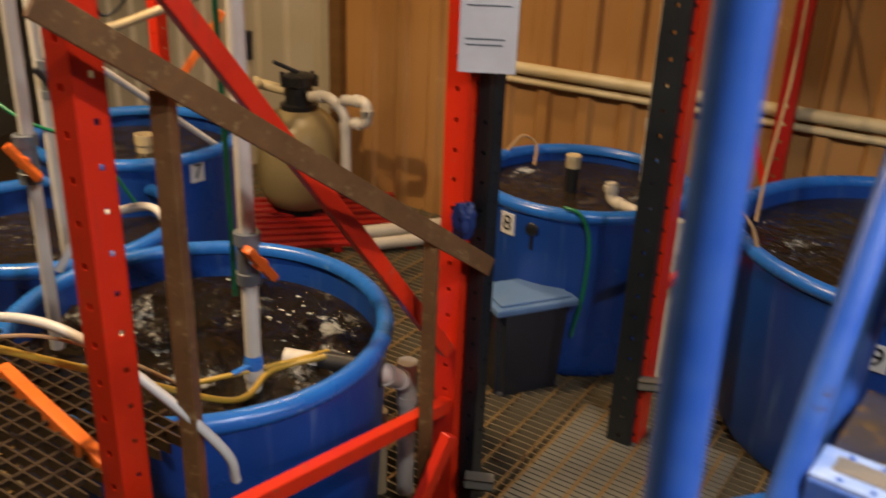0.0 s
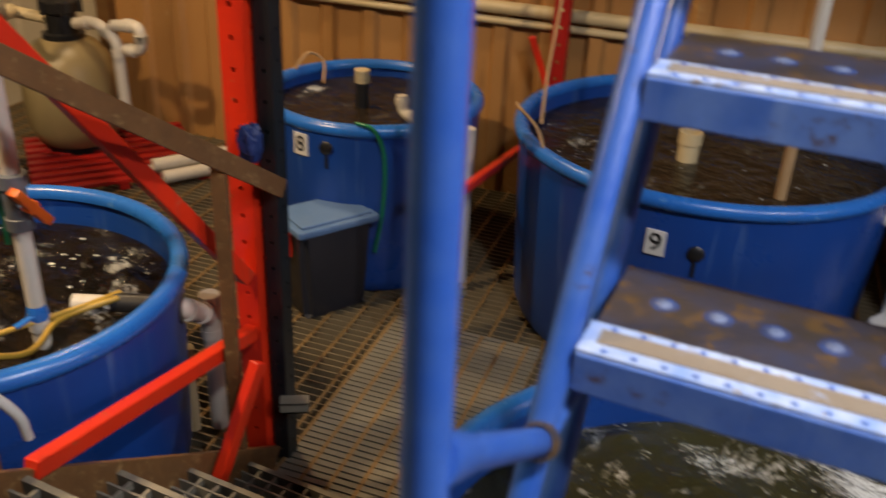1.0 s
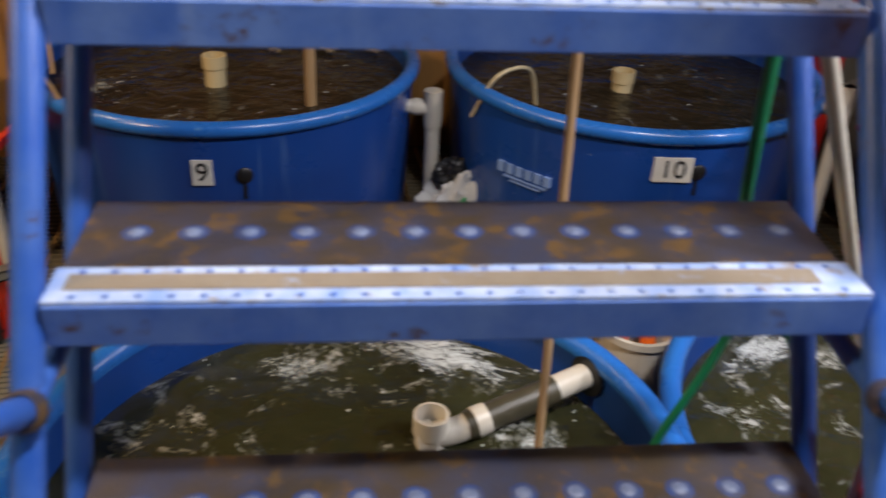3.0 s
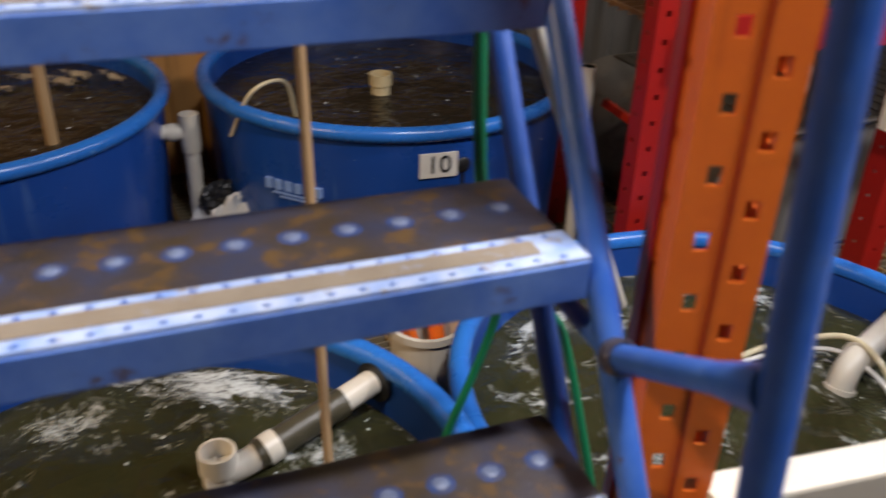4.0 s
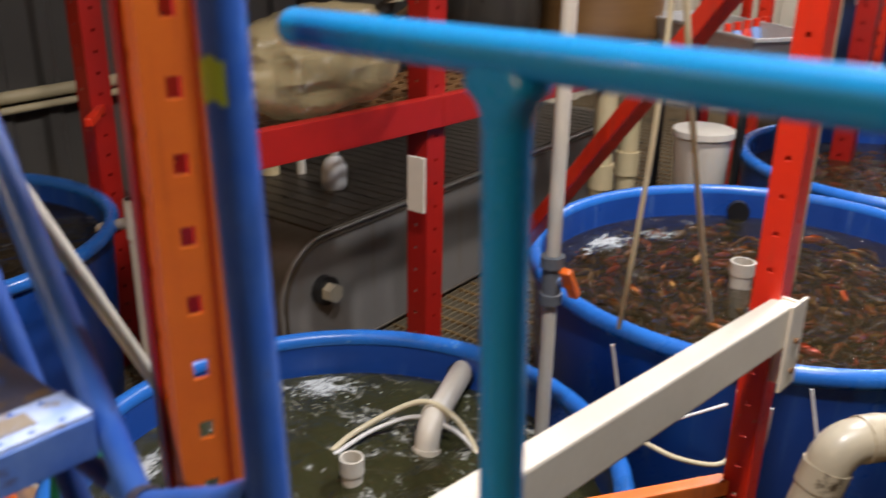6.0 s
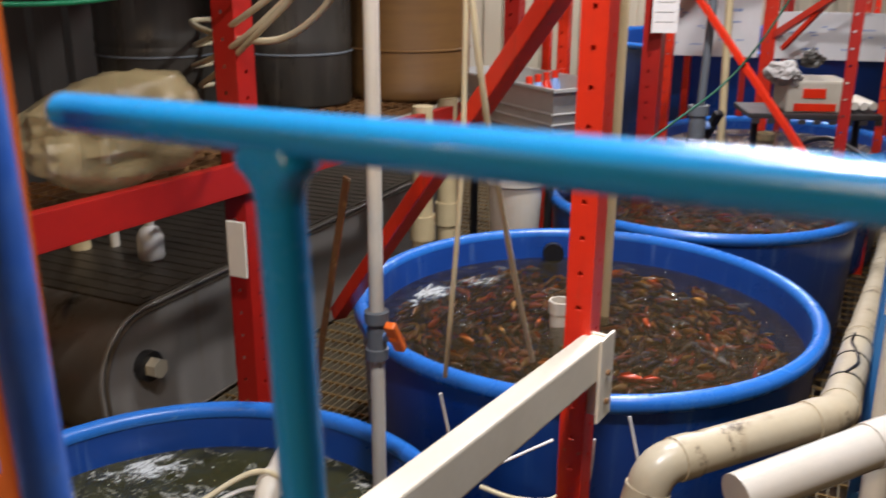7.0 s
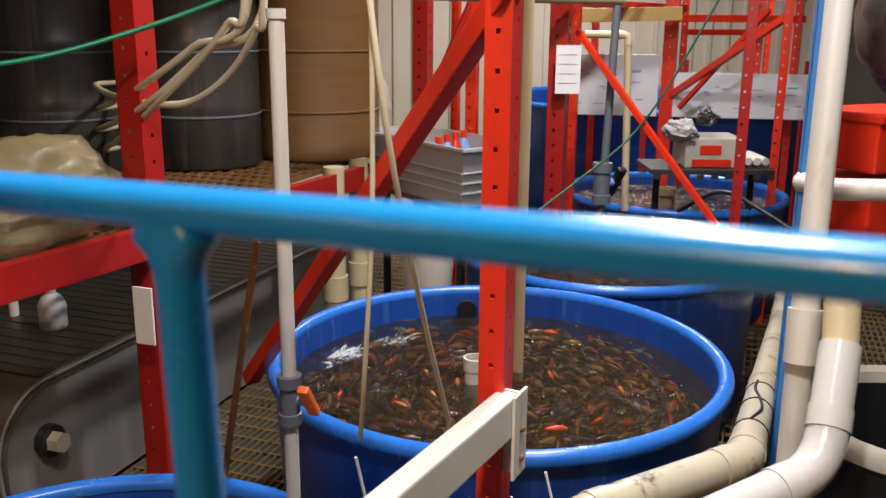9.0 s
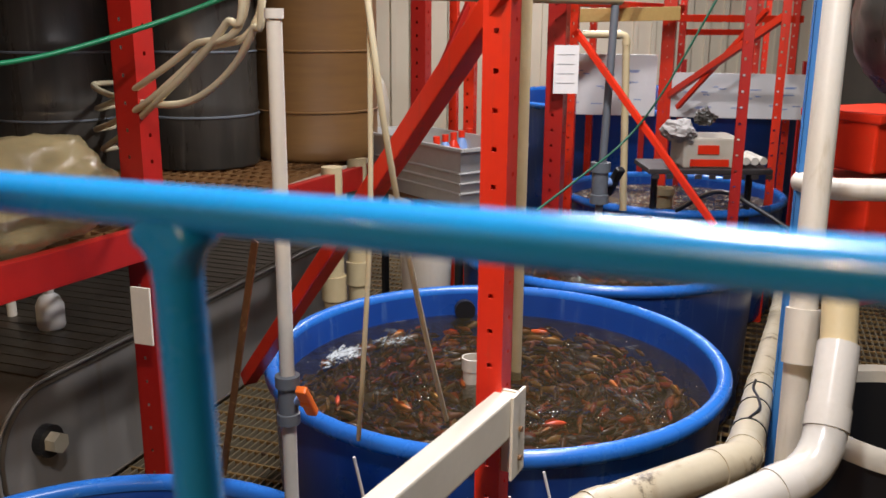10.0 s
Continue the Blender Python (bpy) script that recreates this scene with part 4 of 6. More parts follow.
for h, zz, s in ((HL, 1.512, Vector((0.140, 0.492, 1.372))), (HR, 1.472, Vector((0.682, 0.180, 1.365)))):
    ladder_tube("spreader", h(zz), s, 0.011)
    ladder_tube("spreader", s, s + V * (TD - 0.01), 0.009)
    bm = B()
    rod(bm, h(zz).lerp(s, 0.30) - O3, h(zz).lerp(s, 0.02) - O3, 0.0111, 18, 0.0165)
    part("flared_end", bm, M_LADDER, ladder, smooth=50)
    bm = B()
    lathe(bm, [(0.0125, -0.010), (0.0155, -0.004), (0.0155, 0.004), (0.0125, 0.010)], 18, axis_matrix(h(zz).lerp(s, 0.97) - O3, s.lerp(h(zz), -0.1) - O3)[0])
    part("weld_bead", bm, M_TREAD, ladder, "dark worn weld bead", smooth=50)
bm = B()
lo_, hi_ = [], []
for k in range(13):
    a_ = radians(105 + 8 * k)
    for row, z_ in ((lo_, 1.699), (hi_, 1.721)):
        c_ = HR(z_) - O3
        row.append(bm.verts.new(c_ + Vector((0.0132 * math.cos(a_), 0.0132 * math.sin(a_), 0.002 * math.sin(k)))))
for k in range(12):
    bm.faces.new((lo_[k], lo_[k + 1], hi_[k + 1], hi_[k]))
part("tape_scrap", bm, M_TAPE, ladder, "lime yellow tape scrap")

# ---- turquoise guard rail ----
rail = thing("guard_rail", (0.597, -0.103, 0.0), "turquoise painted tubular steel guard rail", "railing")
o = Vector((0.597, -0.103, 0))
A_, B_ = Vector((0.682, 0.041, 1.725)), Vector((0.31, -0.53, 1.746))
RD = (B_ - A_).normalized()
bm = B()
rod(bm, A_ - o, B_ - o, 0.0112, 32)
bmesh.ops.create_uvsphere(bm, u_segments=20, v_segments=12, radius=0.0111, matrix=Matrix.Translation(A_ - o))
part("top_rail", bm, M_RAIL, rail, smooth=50)
bm = B()
rod(bm, (0, -0.035, 0), (0, 0.009, 1.722), 0.0125, 32)
part("rail_post", bm, M_RAIL, rail, smooth=50)
# flattened saddle where the post meets the rail
bm = B()
lathe(bm, [(0.0126, -0.022), (0.0132, -0.015), (0.0155, -0.009), (0.0205, -0.004), (0.022, 0.002), (0.016, 0.008)], 28)
for v_ in bm.verts:
    c_ = v_.co.copy()
    side_ = Vector((-RD.y, RD.x, 0)) * max(-0.0128, min(0.0128, c_.y))
    v_.co = Vector((RD.x, RD.y, 0)) * c_.x + side_ + Vector((0, 0.0085, 1.716 + c_.z))
part("saddle", bm, M_RAIL, rail, smooth=60)


# ---- pipework ----
def pipe(points, r, material, label, name="pvc_pipe", curve=False, joints=(), group="", n=16, category="pipe"):
    root = thing(name, points[0], label, category, group)
    p0 = Vector(points[0])
    bm = B()
    tube(bm, [Vector(p) - p0 for p in points], r, n, 6, curve)
    part("pipe_run", bm, material, root, smooth=50)
    for a, b in joints:
        bm = B()
        rod(bm, Vector(a) - p0, Vector(b) - p0, r * 1.22, n)
        part("coupling", bm, material, root, smooth=50)
    return root


def elbow_run(points, r, material, label, name="pvc_pipe", bend=1.6, socket=1.2):
    """Straight runs joined by short bends."""
    pts, out = [Vector(p) for p in points], []
    for i, p in enumerate(pts):
        if 0 < i < len(pts) - 1:
            a, b = (pts[i - 1] - p), (pts[i + 1] - p)
            k = min(bend * r, 0.45 * a.length, 0.45 * b.length)
            a, b = p + a.normalized() * k, p + b.normalized() * k
            out += [(1 - t) ** 2 * a + 2 * t * (1 - t) * p + t * t * b for t in (0, 0.2, 0.4, 0.6, 0.8, 1.0)]
        else:
            out.append(p)
    root = thing(name, points[0], label, "pipe", "pvc pipework")
    p0 = pts[0]
    bm = B()
    tube(bm, [p - p0 for p in out], r, 18, curve=False)
    part("pipe_run", bm, material, root, smooth=60)
    for i, p in enumerate(pts[1:-1], 1):
        for other in (pts[i - 1], pts[i + 1]):
            d = (other - p).normalized()
            bm = B()
            rod(bm, p + d * bend * r - p0, p + d * (bend + 1.1) * r - p0, r * socket, 18)
            part("socket", bm, material, root, smooth=50)
    return root


def open_pipe(x, y, z0, z1, r, material, label):
    root = thing("standpipe", (x, y, z0), label, "pipe", "overflow standpipes")
    bm = B()
    h = z1 - z0
    lathe(bm, [(r, 0), (r, h - 0.045), (r * 1.14, h - 0.042), (r * 1.14, h), (r * 0.95, h), (r * 0.9, h - 0.1), (r * 0.9, 0)], 24)
    part("pipe_run", bm, material, root, smooth=40)
    return root


def hose(points, r, material, label, group=""):
    bm = B()
    tube(bm, points, r, 8, 8)
    return tagged(part("hose", bm, material, smooth=60), label, "hose", group)


def valve(place, r, label, handle_dir, lever=None):
    root = thing("ball_valve", place, label, "valve", "ball valves")
    bm = B()
    lathe(bm, [(r * 1.0, -3.4 * r), (r * 1.5, -3.3 * r), (r * 1.5, -1.9 * r), (r * 1.3, -1.8 * r), (r * 1.3, 1.7 * r), (r * 1.6, 1.8 * r), (r * 1.6, 3.3 * r), (r * 1.0, 3.4 * r)], 20)
    part("body", bm, M_GREYPVC, root, smooth=35)
    d = Vector(handle_dir).normalized()
    bm = B()
    rod(bm, d * r, d * 2.3 * r, r * 0.7, 12)
    part("stem", bm, M_PALEINK, root, "blue stem", smooth=40)
    bm = B()
    side = d.cross(Vector((0, 0, 1))).normalized()
    up = (Vector((0, 0, 1)) * 0.8 + side * 0.6).normalized()
    bar(bm, d * 2.6 * r - up * 3.0 * r, d * 2.6 * r + up * 3.0 * r, r * 1.5, r * 1.1, r * 0.3)
    rod(bm, d * 2.0 * r, d * 3.1 * r, r * 0.8, 12)
    part("handle", bm, lever or M_HANDLE, root, "black lever handle" if lever else "orange lever handle")
    return root


# tank A: feed pipe with valve, hoses, outlet
pipe([(-0.765, 1.94, 0.36), (-0.765, 1.94, 2.6)], 0.021, M_PVC, "white PVC feed pipe dropping into the tank", joints=(((-0.765, 1.94, 0.55), (-0.765, 1.94, 0.58)),))
valve((-0.765, 1.94, 0.90), 0.021, "grey ball valve with an orange handle", (0.8, -0.6, 0))
elbow_run([(-0.72, 2.065, 0.545), (-0.45, 2.06, 0.53), (-0.40, 2.235, 0.40), (-0.40, 2.235, 0.0)], 0.027, M_PVC, "white PVC outlet through the tank wall")
pipe([(-0.62, 2.062, 0.545), (-0.52, 2.061, 0.538)], 0.031, M_BLACK, "black rubber sleeve on the outlet pipe", "pipe_sleeve", category="sleeve")
pipe([(-0.40, 2.235, 0.33), (-0.40, 2.235, 0.47)], 0.031, M_PVC, "white PVC tee standing outside the tank", "pvc_tee")
pipe([(-0.475, 2.22, 0.0), (-0.475, 2.22, 0.30)], 0.02, M_OLDPVC, "yellowed PVC pipe rising from the grating")
hose([(-1.20, 1.40, 0.96), (-1.0, 1.36, 1.0), (-0.85, 1.32, 0.985), (-0.70, 1.31, 0.885), (-0.61, 1.34, 0.76), (-0.60, 1.36, 0.68)], 0.010, M_HOSE_W, "white vinyl air hose looped over the tank")
hose([(-1.05, 1.30, 0.97), (-0.9, 1.5, 0.80), (-0.75, 1.75, 0.60), (-0.72, 1.95, 0.57), (-0.6, 2.05, 0.57)], 0.008, M_HOSE_Y, "yellow air hose lying in the water")
hose([(-0.95, 1.85, 0.55), (-0.8, 1.9, 0.58), (-0.68, 2.0, 0.575), (-0.60, 2.08, 0.57)], 0.007, M_HOSE_Y, "yellow air hose lying in the water")
hose([(-1.06, 1.2, 1.03), (-0.95, 1.32, 0.99), (-0.86, 1.42, 0.9), (-0.74, 1.46, 0.82)], 0.004, M_TIMBER, "thin tan cord tied to the grating")

# tank 8
open_pipe(0.058, 3.41, 0.2, 0.78, 0.026, M_BLACK, "black overflow standpipe with a cream collar")
pipe([(0.058, 3.41, 0.735), (0.058, 3.41, 0.785)], 0.030, M_OLDPVC, "cream PVC collar on a standpipe", "pipe_collar")
elbow_run([(0.35, 3.12, 0.655), (0.21, 3.26, 0.66), (0.205, 3.265, 0.73)], 0.022, M_PVC, "white PVC elbow at the water surface")
pipe([(0.36, 3.62, 0.62), (0.36, 3.62, 2.4)], 0.016, M_PVC, "white PVC feed pipe over the tank", joints=(((0.36, 3.62, 0.85), (0.36, 3.62, 0.9)), ((0.36, 3.62, 0.72), (0.36, 3.62, 0.78))))
# tank 9
open_pipe(1.184, 2.804, 0.2, 0.765, 0.036, M_OLDPVC, "cream overflow standpipe in dark water")
pipe([(1.385, 2.485, 0.5), (1.385, 2.487, 0.93)], 0.018, M_TIMBER, "tan PVC riser standing in the tank")
pipe([(1.385, 2.487, 0.93), (1.372, 2.50, 2.35)], 0.021, M_PVC, "white PVC feed pipe above the tan riser", joints=(((1.385, 2.487, 0.93), (1.385, 2.488, 1.0)),))
pipe([(1.30, 2.51, 1.02), (1.47, 2.44, 1.02)], 0.017, M_PVC, "short white PVC cross arm on the feed pipe")
# tank 10
open_pipe(2.46, 2.105, 0.2, 0.72, 0.036, M_OLDPVC, "cream overflow standpipe in dark water")
elbow_run([(1.60, 2.56, 0.60), (1.815, 2.385, 0.60), (1.815, 2.385, 0.0)], 0.026, M_PVC, "white PVC drain between two tanks")
pipe([(1.815, 2.385, 0.55), (1.815, 2.385, 0.665)], 0.033, M_PVC, "white PVC tee on the drain", "pvc_tee")
pipe([(2.75, 1.41, 0.0), (2.75, 1.41, 0.84)], 0.022, M_PVC, "white PVC drain riser beside the tank", joints=(((2.75, 1.41, 0.7), (2.75, 1.41, 0.84)),))
pipe([(2.88, 1.62, 0.67), (2.75, 1.41, 0.76)], 0.02, M_PVC, "white PVC stub through the tank wall")
# tank B
elbow_run([(1.17, 0.90, 0.69), (0.88, 0.955, 0.635), (0.845, 0.972, 0.630)], 0.026, M_PVC, "white PVC outlet pipe in green water")
pipe([(1.09, 0.913, 0.675), (0.905, 0.950, 0.640)], 0.0285, M_SLEEVE, "olive mesh sleeve on the outlet pipe", "pipe_sleeve", category="sleeve")
lath = thing("lath", (0.862, 0.703, 0.60), "flat tan timber lath leaning into the tank", "lath")
bm = B()
bar(bm, (0.010, 0.018, 0.16), (0.052, 0.087, 0.86), 0.026, 0.008, 0.0015, up=(0.5, -0.86, 0))
part("dry_length", bm, M_TIMBER, lath)
bm = B()
bar(bm, (0, 0, 0), (0.010, 0.018, 0.16), 0.0265, 0.0085, 0.0015, up=(0.5, -0.86, 0))
part("wet_end", bm, M_OLDPVC, lath, "pale soaked end")
open_pipe(0.84, 0.975, 0.58, 0.682, 0.030, M_PVC, "open white PVC elbow mouth above the water")
# tank C
elbow_run([(2.46, 0.225, 0.51), (2.13, 0.262, 0.505), (2.10, 0.262, 0.42)], 0.033, M_PVC, "white PVC outlet elbow through the tank wall")
open_pipe(1.928, 0.408, 0.1, 0.53, 0.026, M_PVC, "white overflow standpipe in murky water")
hose([(2.036, 0.499, 0.460), (2.115, 0.438, 0.490), (2.194, 0.304, 0.540), (2.166, 0.207, 0.530), (2.126, 0.141, 0.470), (2.068, 0.110, 0.420)], 0.008, M_HOSE_C, "clear yellowish air hose curving over the water")
hose([(2.023, 0.487, 0.460), (2.126, 0.410, 0.480), (2.184, 0.309, 0.500), (2.146, 0.202, 0.500), (2.117, 0.134, 0.460), (2.071, 0.096, 0.420)], 0.0065, M_HOSE_W, "pale air hose curving over the water")
# tank D
open_pipe(2.929, -0.581, 0.2, 0.735, 0.034, M_PVC, "white overflow standpipe among the fish")
pipe([(2.055, -0.035, 0.5), (2.055, -0.035, 1.84)], 0.0165, M_PVC, "white PVC feed pipe with printed marks", joints=(((2.055, -0.035, 1.82), (2.055, -0.035, 1.84)),))
valve((2.055, -0.035, 0.99), 0.0175, "grey union valve with an orange handle", (-0.35, -0.93, 0.0))
pipe([(3.006, -0.74, 0.62), (3.006, -0.74, 2.6)], 0.02, M_OLDPVC, "cream PVC conduit rising from the tank")
hose([(1.76, -0.22, 2.0), (1.76, -0.218, 1.5), (1.80, -0.20, 1.15), (1.88, -0.19, 0.97)], 0.005, M_HOSE_C, "clear air line hanging from the rack")
hose([(1.755, -0.20, 2.0), (1.758, -0.25, 1.6), (1.95, -0.33, 1.2), (2.15, -0.405, 0.88)], 0.006, M_HOSE_C, "clear air line running into the tank")
# big white pipes by the aisle
elbow_run([(1.50, -0.69, 0.93), (1.645, -1.075, 0.985), (1.770, -1.158, 1.19)], 0.041, M_GLOSSPVC, "thick glossy white PVC drain elbow", bend=1.9, socket=1.07)
pipe([(1.765, -1.155, 1.175), (1.835, -1.185, 1.33)], 0.036, M_OLDPVC, "tan pipe socketed into the white elbow")
pipe([(1.83, -1.125, 0.0), (1.925, -1.160, 1.217), (2.083, -1.246, 1.869), (2.22, -1.31, 2.45)], 0.030, M_PVC, "tall white PVC riser", joints=(((1.902, -1.150, 1.10), (1.925, -1.160, 1.217)),))
elbow_run([(4.75, -2.60, 0.43), (3.964, -2.175, 0.487), (2.601, -1.425, 0.728), (1.925, -1.055, 0.862), (1.70, -0.600, 0.868), (1.665, -0.535, 0.60)], 0.043, M_GRIMY, "thick yellowed PVC drain main", bend=1.1, socket=1.06)
MAIN0, MAIN1 = Vector((2.601, -1.425, 0.728)), Vector((1.925, -1.055, 0.862))
for k in (0.12, 0.40, 0.72):
    pipe([MAIN0.lerp(MAIN1, k), MAIN0.lerp(MAIN1, k + 0.012)], 0.0455, M_BLACK, "black tie round the drain main", "pipe_tie", category="tie", group="ties on the drain main")
hose([MAIN0.lerp(MAIN1, k) + Vector((0.012 * math.sin(9 * k), 0.012 * math.sin(9 * k), 0.044)) for k in (0.10, 0.25, 0.40, 0.55, 0.72)], 0.004, M_BLACK, "black cord tied along the drain main")
# wall pipes
for z, r, mm in ((0.905, 0.03, M_OLDPVC), (0.845, 0.018, M_OLDPVC)):
    pipe([along(-2.2, 3.90, z), along(4.6, 3.98, z - 0.005)], r, mm, "yellowed PVC main along the wall")
pipe([(-0.86, 4.85, -0.1), (-0.86, 4.85, 2.6)], 0.022, M_OLDPVC, "cream PVC riser on the wall", joints=(((-0.86, 4.85, 0.33), (-0.86, 4.85, 0.4)),))


# ---- small furniture between the tanks ----
tote = thing("storage_tote", (-0.085, 2.965, 0.0), "dark grey plastic tote with a dusty blue lid", "storage box", yaw=30)
tote.scale = (1.3, 1.2, 1.05)
bm = B()
lathe(bm, [(0.0, 0.0), (0.155, 0.0), (0.165, 0.01), (0.19, 0.34)], 4, pose(0, 0, 0, 0, 0, 45) )
for v in bm.verts:
    v.co.x *= 0.86
    v.co.y *= 0.62
bmesh.ops.bevel(bm, geom=[e for e in bm.edges if abs(e.verts[0].co.z - e.verts[1].co.z) > 0.1], offset=0.02, segments=3, affect="EDGES")
part("bin", bm, M_TOTE, tote, smooth=30)
bm = B()
box(bm, (-0.128, -0.096, 0.335), (0.128, 0.096, 0.362), bevel=0.008)
box(bm, (-0.11, -0.08, 0.362), (0.11, 0.08, 0.372), bevel=0.004)
part("lid", bm, M_TOTELID, tote, "dusty blue lid")
for s in (-1, 1):
    bm = B()
    box(bm, (s * 0.118, -0.03, 0.24), (s * 0.134, 0.03, 0.33), bevel=0.004)
    part("latch", bm, M_RED, tote, "red latch handle")


def crumpled(name, place, size, seed, material, label, category, amount=0.5, yaw=0):
    bm = B()
    bmesh.ops.create_icosphere(bm, subdivisions=4, radius=0.5)
    for v in bm.verts:
        p = v.co * 3.2 + Vector((seed, seed * 0.7, 0))
        k = 1 + amount * (noise.noise(p) + 0.5 * noise.noise(p * 2.7) + 0.25 * abs(noise.noise(p * 6)))
        v.co = Vector((v.co.x * size[0] * k, v.co.y * size[1] * k, max(-0.5, v.co.z * k) * size[2] + size[2] * 0.5))
    ob = part(name, bm, material, smooth=25)
    ob.matrix_world = pose(*place, 0, 0, yaw)
    return tagged(ob, label, category)


sack = thing("feed_sack", (1.84, 2.27, 0.0), "torn white feed sack with green print and a black mouth", "sack")
def sack_part(name, place, size, seed, material, label="", amount=0.6):
    ob = crumpled(name, place, size, seed, material, label, "", amount)
    ob.parent, ob.matrix_basis = sack, pose(*place)
    return ob
sack_part("sack_body", (0, 0, 0.0), (0.25, 0.16, 0.36), 3.1, M_BAG)
sack_part("sack_mouth", (0.0, 0.02, 0.33), (0.13, 0.08, 0.10), 4.4, M_BLACK, "black open mouth", 0.5)
sack_part("torn_flap", (0.055, -0.01, 0.27), (0.14, 0.07, 0.12), 8.4, M_BAG, "torn white flap", 0.7)
sack_part("green_print_patch", (0.01, -0.055, 0.26), (0.05, 0.03, 0.06), 6.4, M_GREENPRINT, "green print", 0.3)

# blue tie on the feed pipe
bm = B()
lathe(bm, [(0.0215, 0.0), (0.027, 0.008), (0.025, 0.03), (0.0215, 0.045)], 14, Matrix.Translation((-0.765, 1.94, 0.575)))
bar(bm, (-0.765, 1.925, 0.60), (-0.805, 1.89, 0.585), 0.018, 0.006, 0.002)
tagged(part("cloth_tie", bm, M_RIM), "light blue cloth tied round the feed pipe", "tie")


# ---- steel vessel ----
vessel = thing("steel_vessel", along(2.33, 2.25), "dull stainless steel vessel with rounded corners", "vessel", yaw=WYAW)
bm = B()
Lx, Hz, Dp, rr = 2.9, 0.56, 1.05, 0.255


def pill(inset):
    """Outline of the vessel's face, pulled in by inset, from under the rounded end over the top."""
    r, out = rr - inset, []
    for d in range(-90, 91, 9):
        a = radians(d)
        out.append((rr - r * math.cos(a), (rr if d < 0 else Hz - rr) + r * math.sin(a)))
    return out + [(Lx - inset, Hz - inset), (Lx - inset, inset)]


def loft(bm, rings):
    made = [[bm.verts.new((a, y, b)) for a, b in pts] for y, pts in rings]
    for p, q in zip(made, made[1:]):
        for i in range(len(p)):
            j = (i + 1) % len(p)
            bm.faces.new((p[i], p[j], q[j], q[i]))
    return made


made = loft(bm, [(0.006, pill(0.034)), (0.0, pill(0.030)), (0.0, pill(0.026)), (0.020, pill(0.024)), (0.022, pill(0.002)), (0.028, pill(0.0)), (Dp, pill(0.0))])
bm.faces.new(made[-1])
part("shell", bm, M_STEELDARK, vessel, smooth=30)
bm = B()
bm.faces.new([bm.verts.new((a, 0.0055, b)) for a, b in pill(0.033)])
part("face_panel", bm, M_STEEL, vessel, "dull grey steel end panel")
bm = B()
tube(bm, [(a, 0.018, b) for a, b in pill(0.012)[:-1]], 0.008, 8, curve=False)
part("edge_bead", bm, M_STEEL, vessel, smooth=50)
for k in range(34):
    bm = B()
    box(bm, (0.30 + 0.075 * k, 0.05, Hz + 0.006), (0.33 + 0.075 * k, Dp - 0.05, Hz + 0.0085))
    part("top_rib", bm, M_TOPPLATE, vessel)
# Top plate coloured far darker than the face panel.
bm = B()
box(bm, (0.24, 0.03, Hz - 0.002), (Lx - 0.05, Dp - 0.03, Hz + 0.006), bevel=0.002)
part("top_plate", bm, M_TOPPLATE, vessel, "dark brown top plate")
plug_x = (Vector((3.27, 0.935, 0)) - along(2.33, 2.25)).dot(WDIR)
for r, y0, y1, mm, nm in ((0.060, -0.03, 0.006, M_BLACK, "plug_ring"), (0.039, -0.075, -0.03, M_GRIMY, "plug_cap")):
    bm = B()
    rod(bm, (plug_x, y0, 0.333), (plug_x, y1, 0.333), r, 6 if nm == "plug_cap" else 24)
    part(nm, bm, mm, vessel, "pale hexagonal cap" if nm == "plug_cap" else "black ring")

# ---- shelf with drums ----
HOSES = [
    [(4.240, 0.822, 1.547), (3.831, 0.806, 1.565), (3.458, 0.653, 1.556), (3.117, 0.438, 1.554), (3.022, 0.299, 1.573), (2.939, 0.172, 1.664), (2.848, 0.087, 1.785), (2.801, 0.052, 1.909)],
    [(4.238, 0.829, 1.445), (3.833, 0.801, 1.473), (3.365, 0.612, 1.544), (3.096, 0.443, 1.630), (2.974, 0.281, 1.738), (2.847, 0.095, 1.894)],
    [(4.237, 0.836, 1.354), (3.830, 0.811, 1.391), (3.364, 0.617, 1.473), (3.096, 0.442, 1.567), (2.979, 0.250, 1.722), (2.851, 0.051, 1.895)],
    [(4.237, 0.836, 1.262), (3.835, 0.791, 1.312), (3.367, 0.603, 1.423), (3.098, 0.431, 1.554), (2.975, 0.276, 1.688), (2.889, 0.167, 1.805), (2.846, 0.109, 1.910)],
]
# Unseen decks added overhead to keep lamp light off drums, vessel and wall.
bm = B()
for s0, s1, n0, dn, z0 in ((3.25, 5.4, 1.80, 1.6, 2.2), (-1.1, 1.7, 1.80, 2.1, 2.35)):
    box(bm, (0, 0, 0), (s1 - s0, dn, 0.04), Matrix.Translation(along(s0, n0, z0)) @ pose(0, 0, 0, 0, 0, WYAW))
tagged(part("rack_upper_deck", bm, M_TIMBER), "unseen deck added overhead to shade rack and wall", "deck", kind="structure")
grating("rack_shelf", 1.75, 3.2, 1.86, 2.25, 1.135, 0.05, 0.10, M_RUST, "narrow rusty wire mesh deck on the rack", r=0.005, kind="", split=True)
grating("rack_shelf", 3.2, 5.4, 1.86, 3.35, 1.135, 0.05, 0.10, M_RUST, "rusty wire mesh deck on the rack", r=0.005, kind="", split=True)


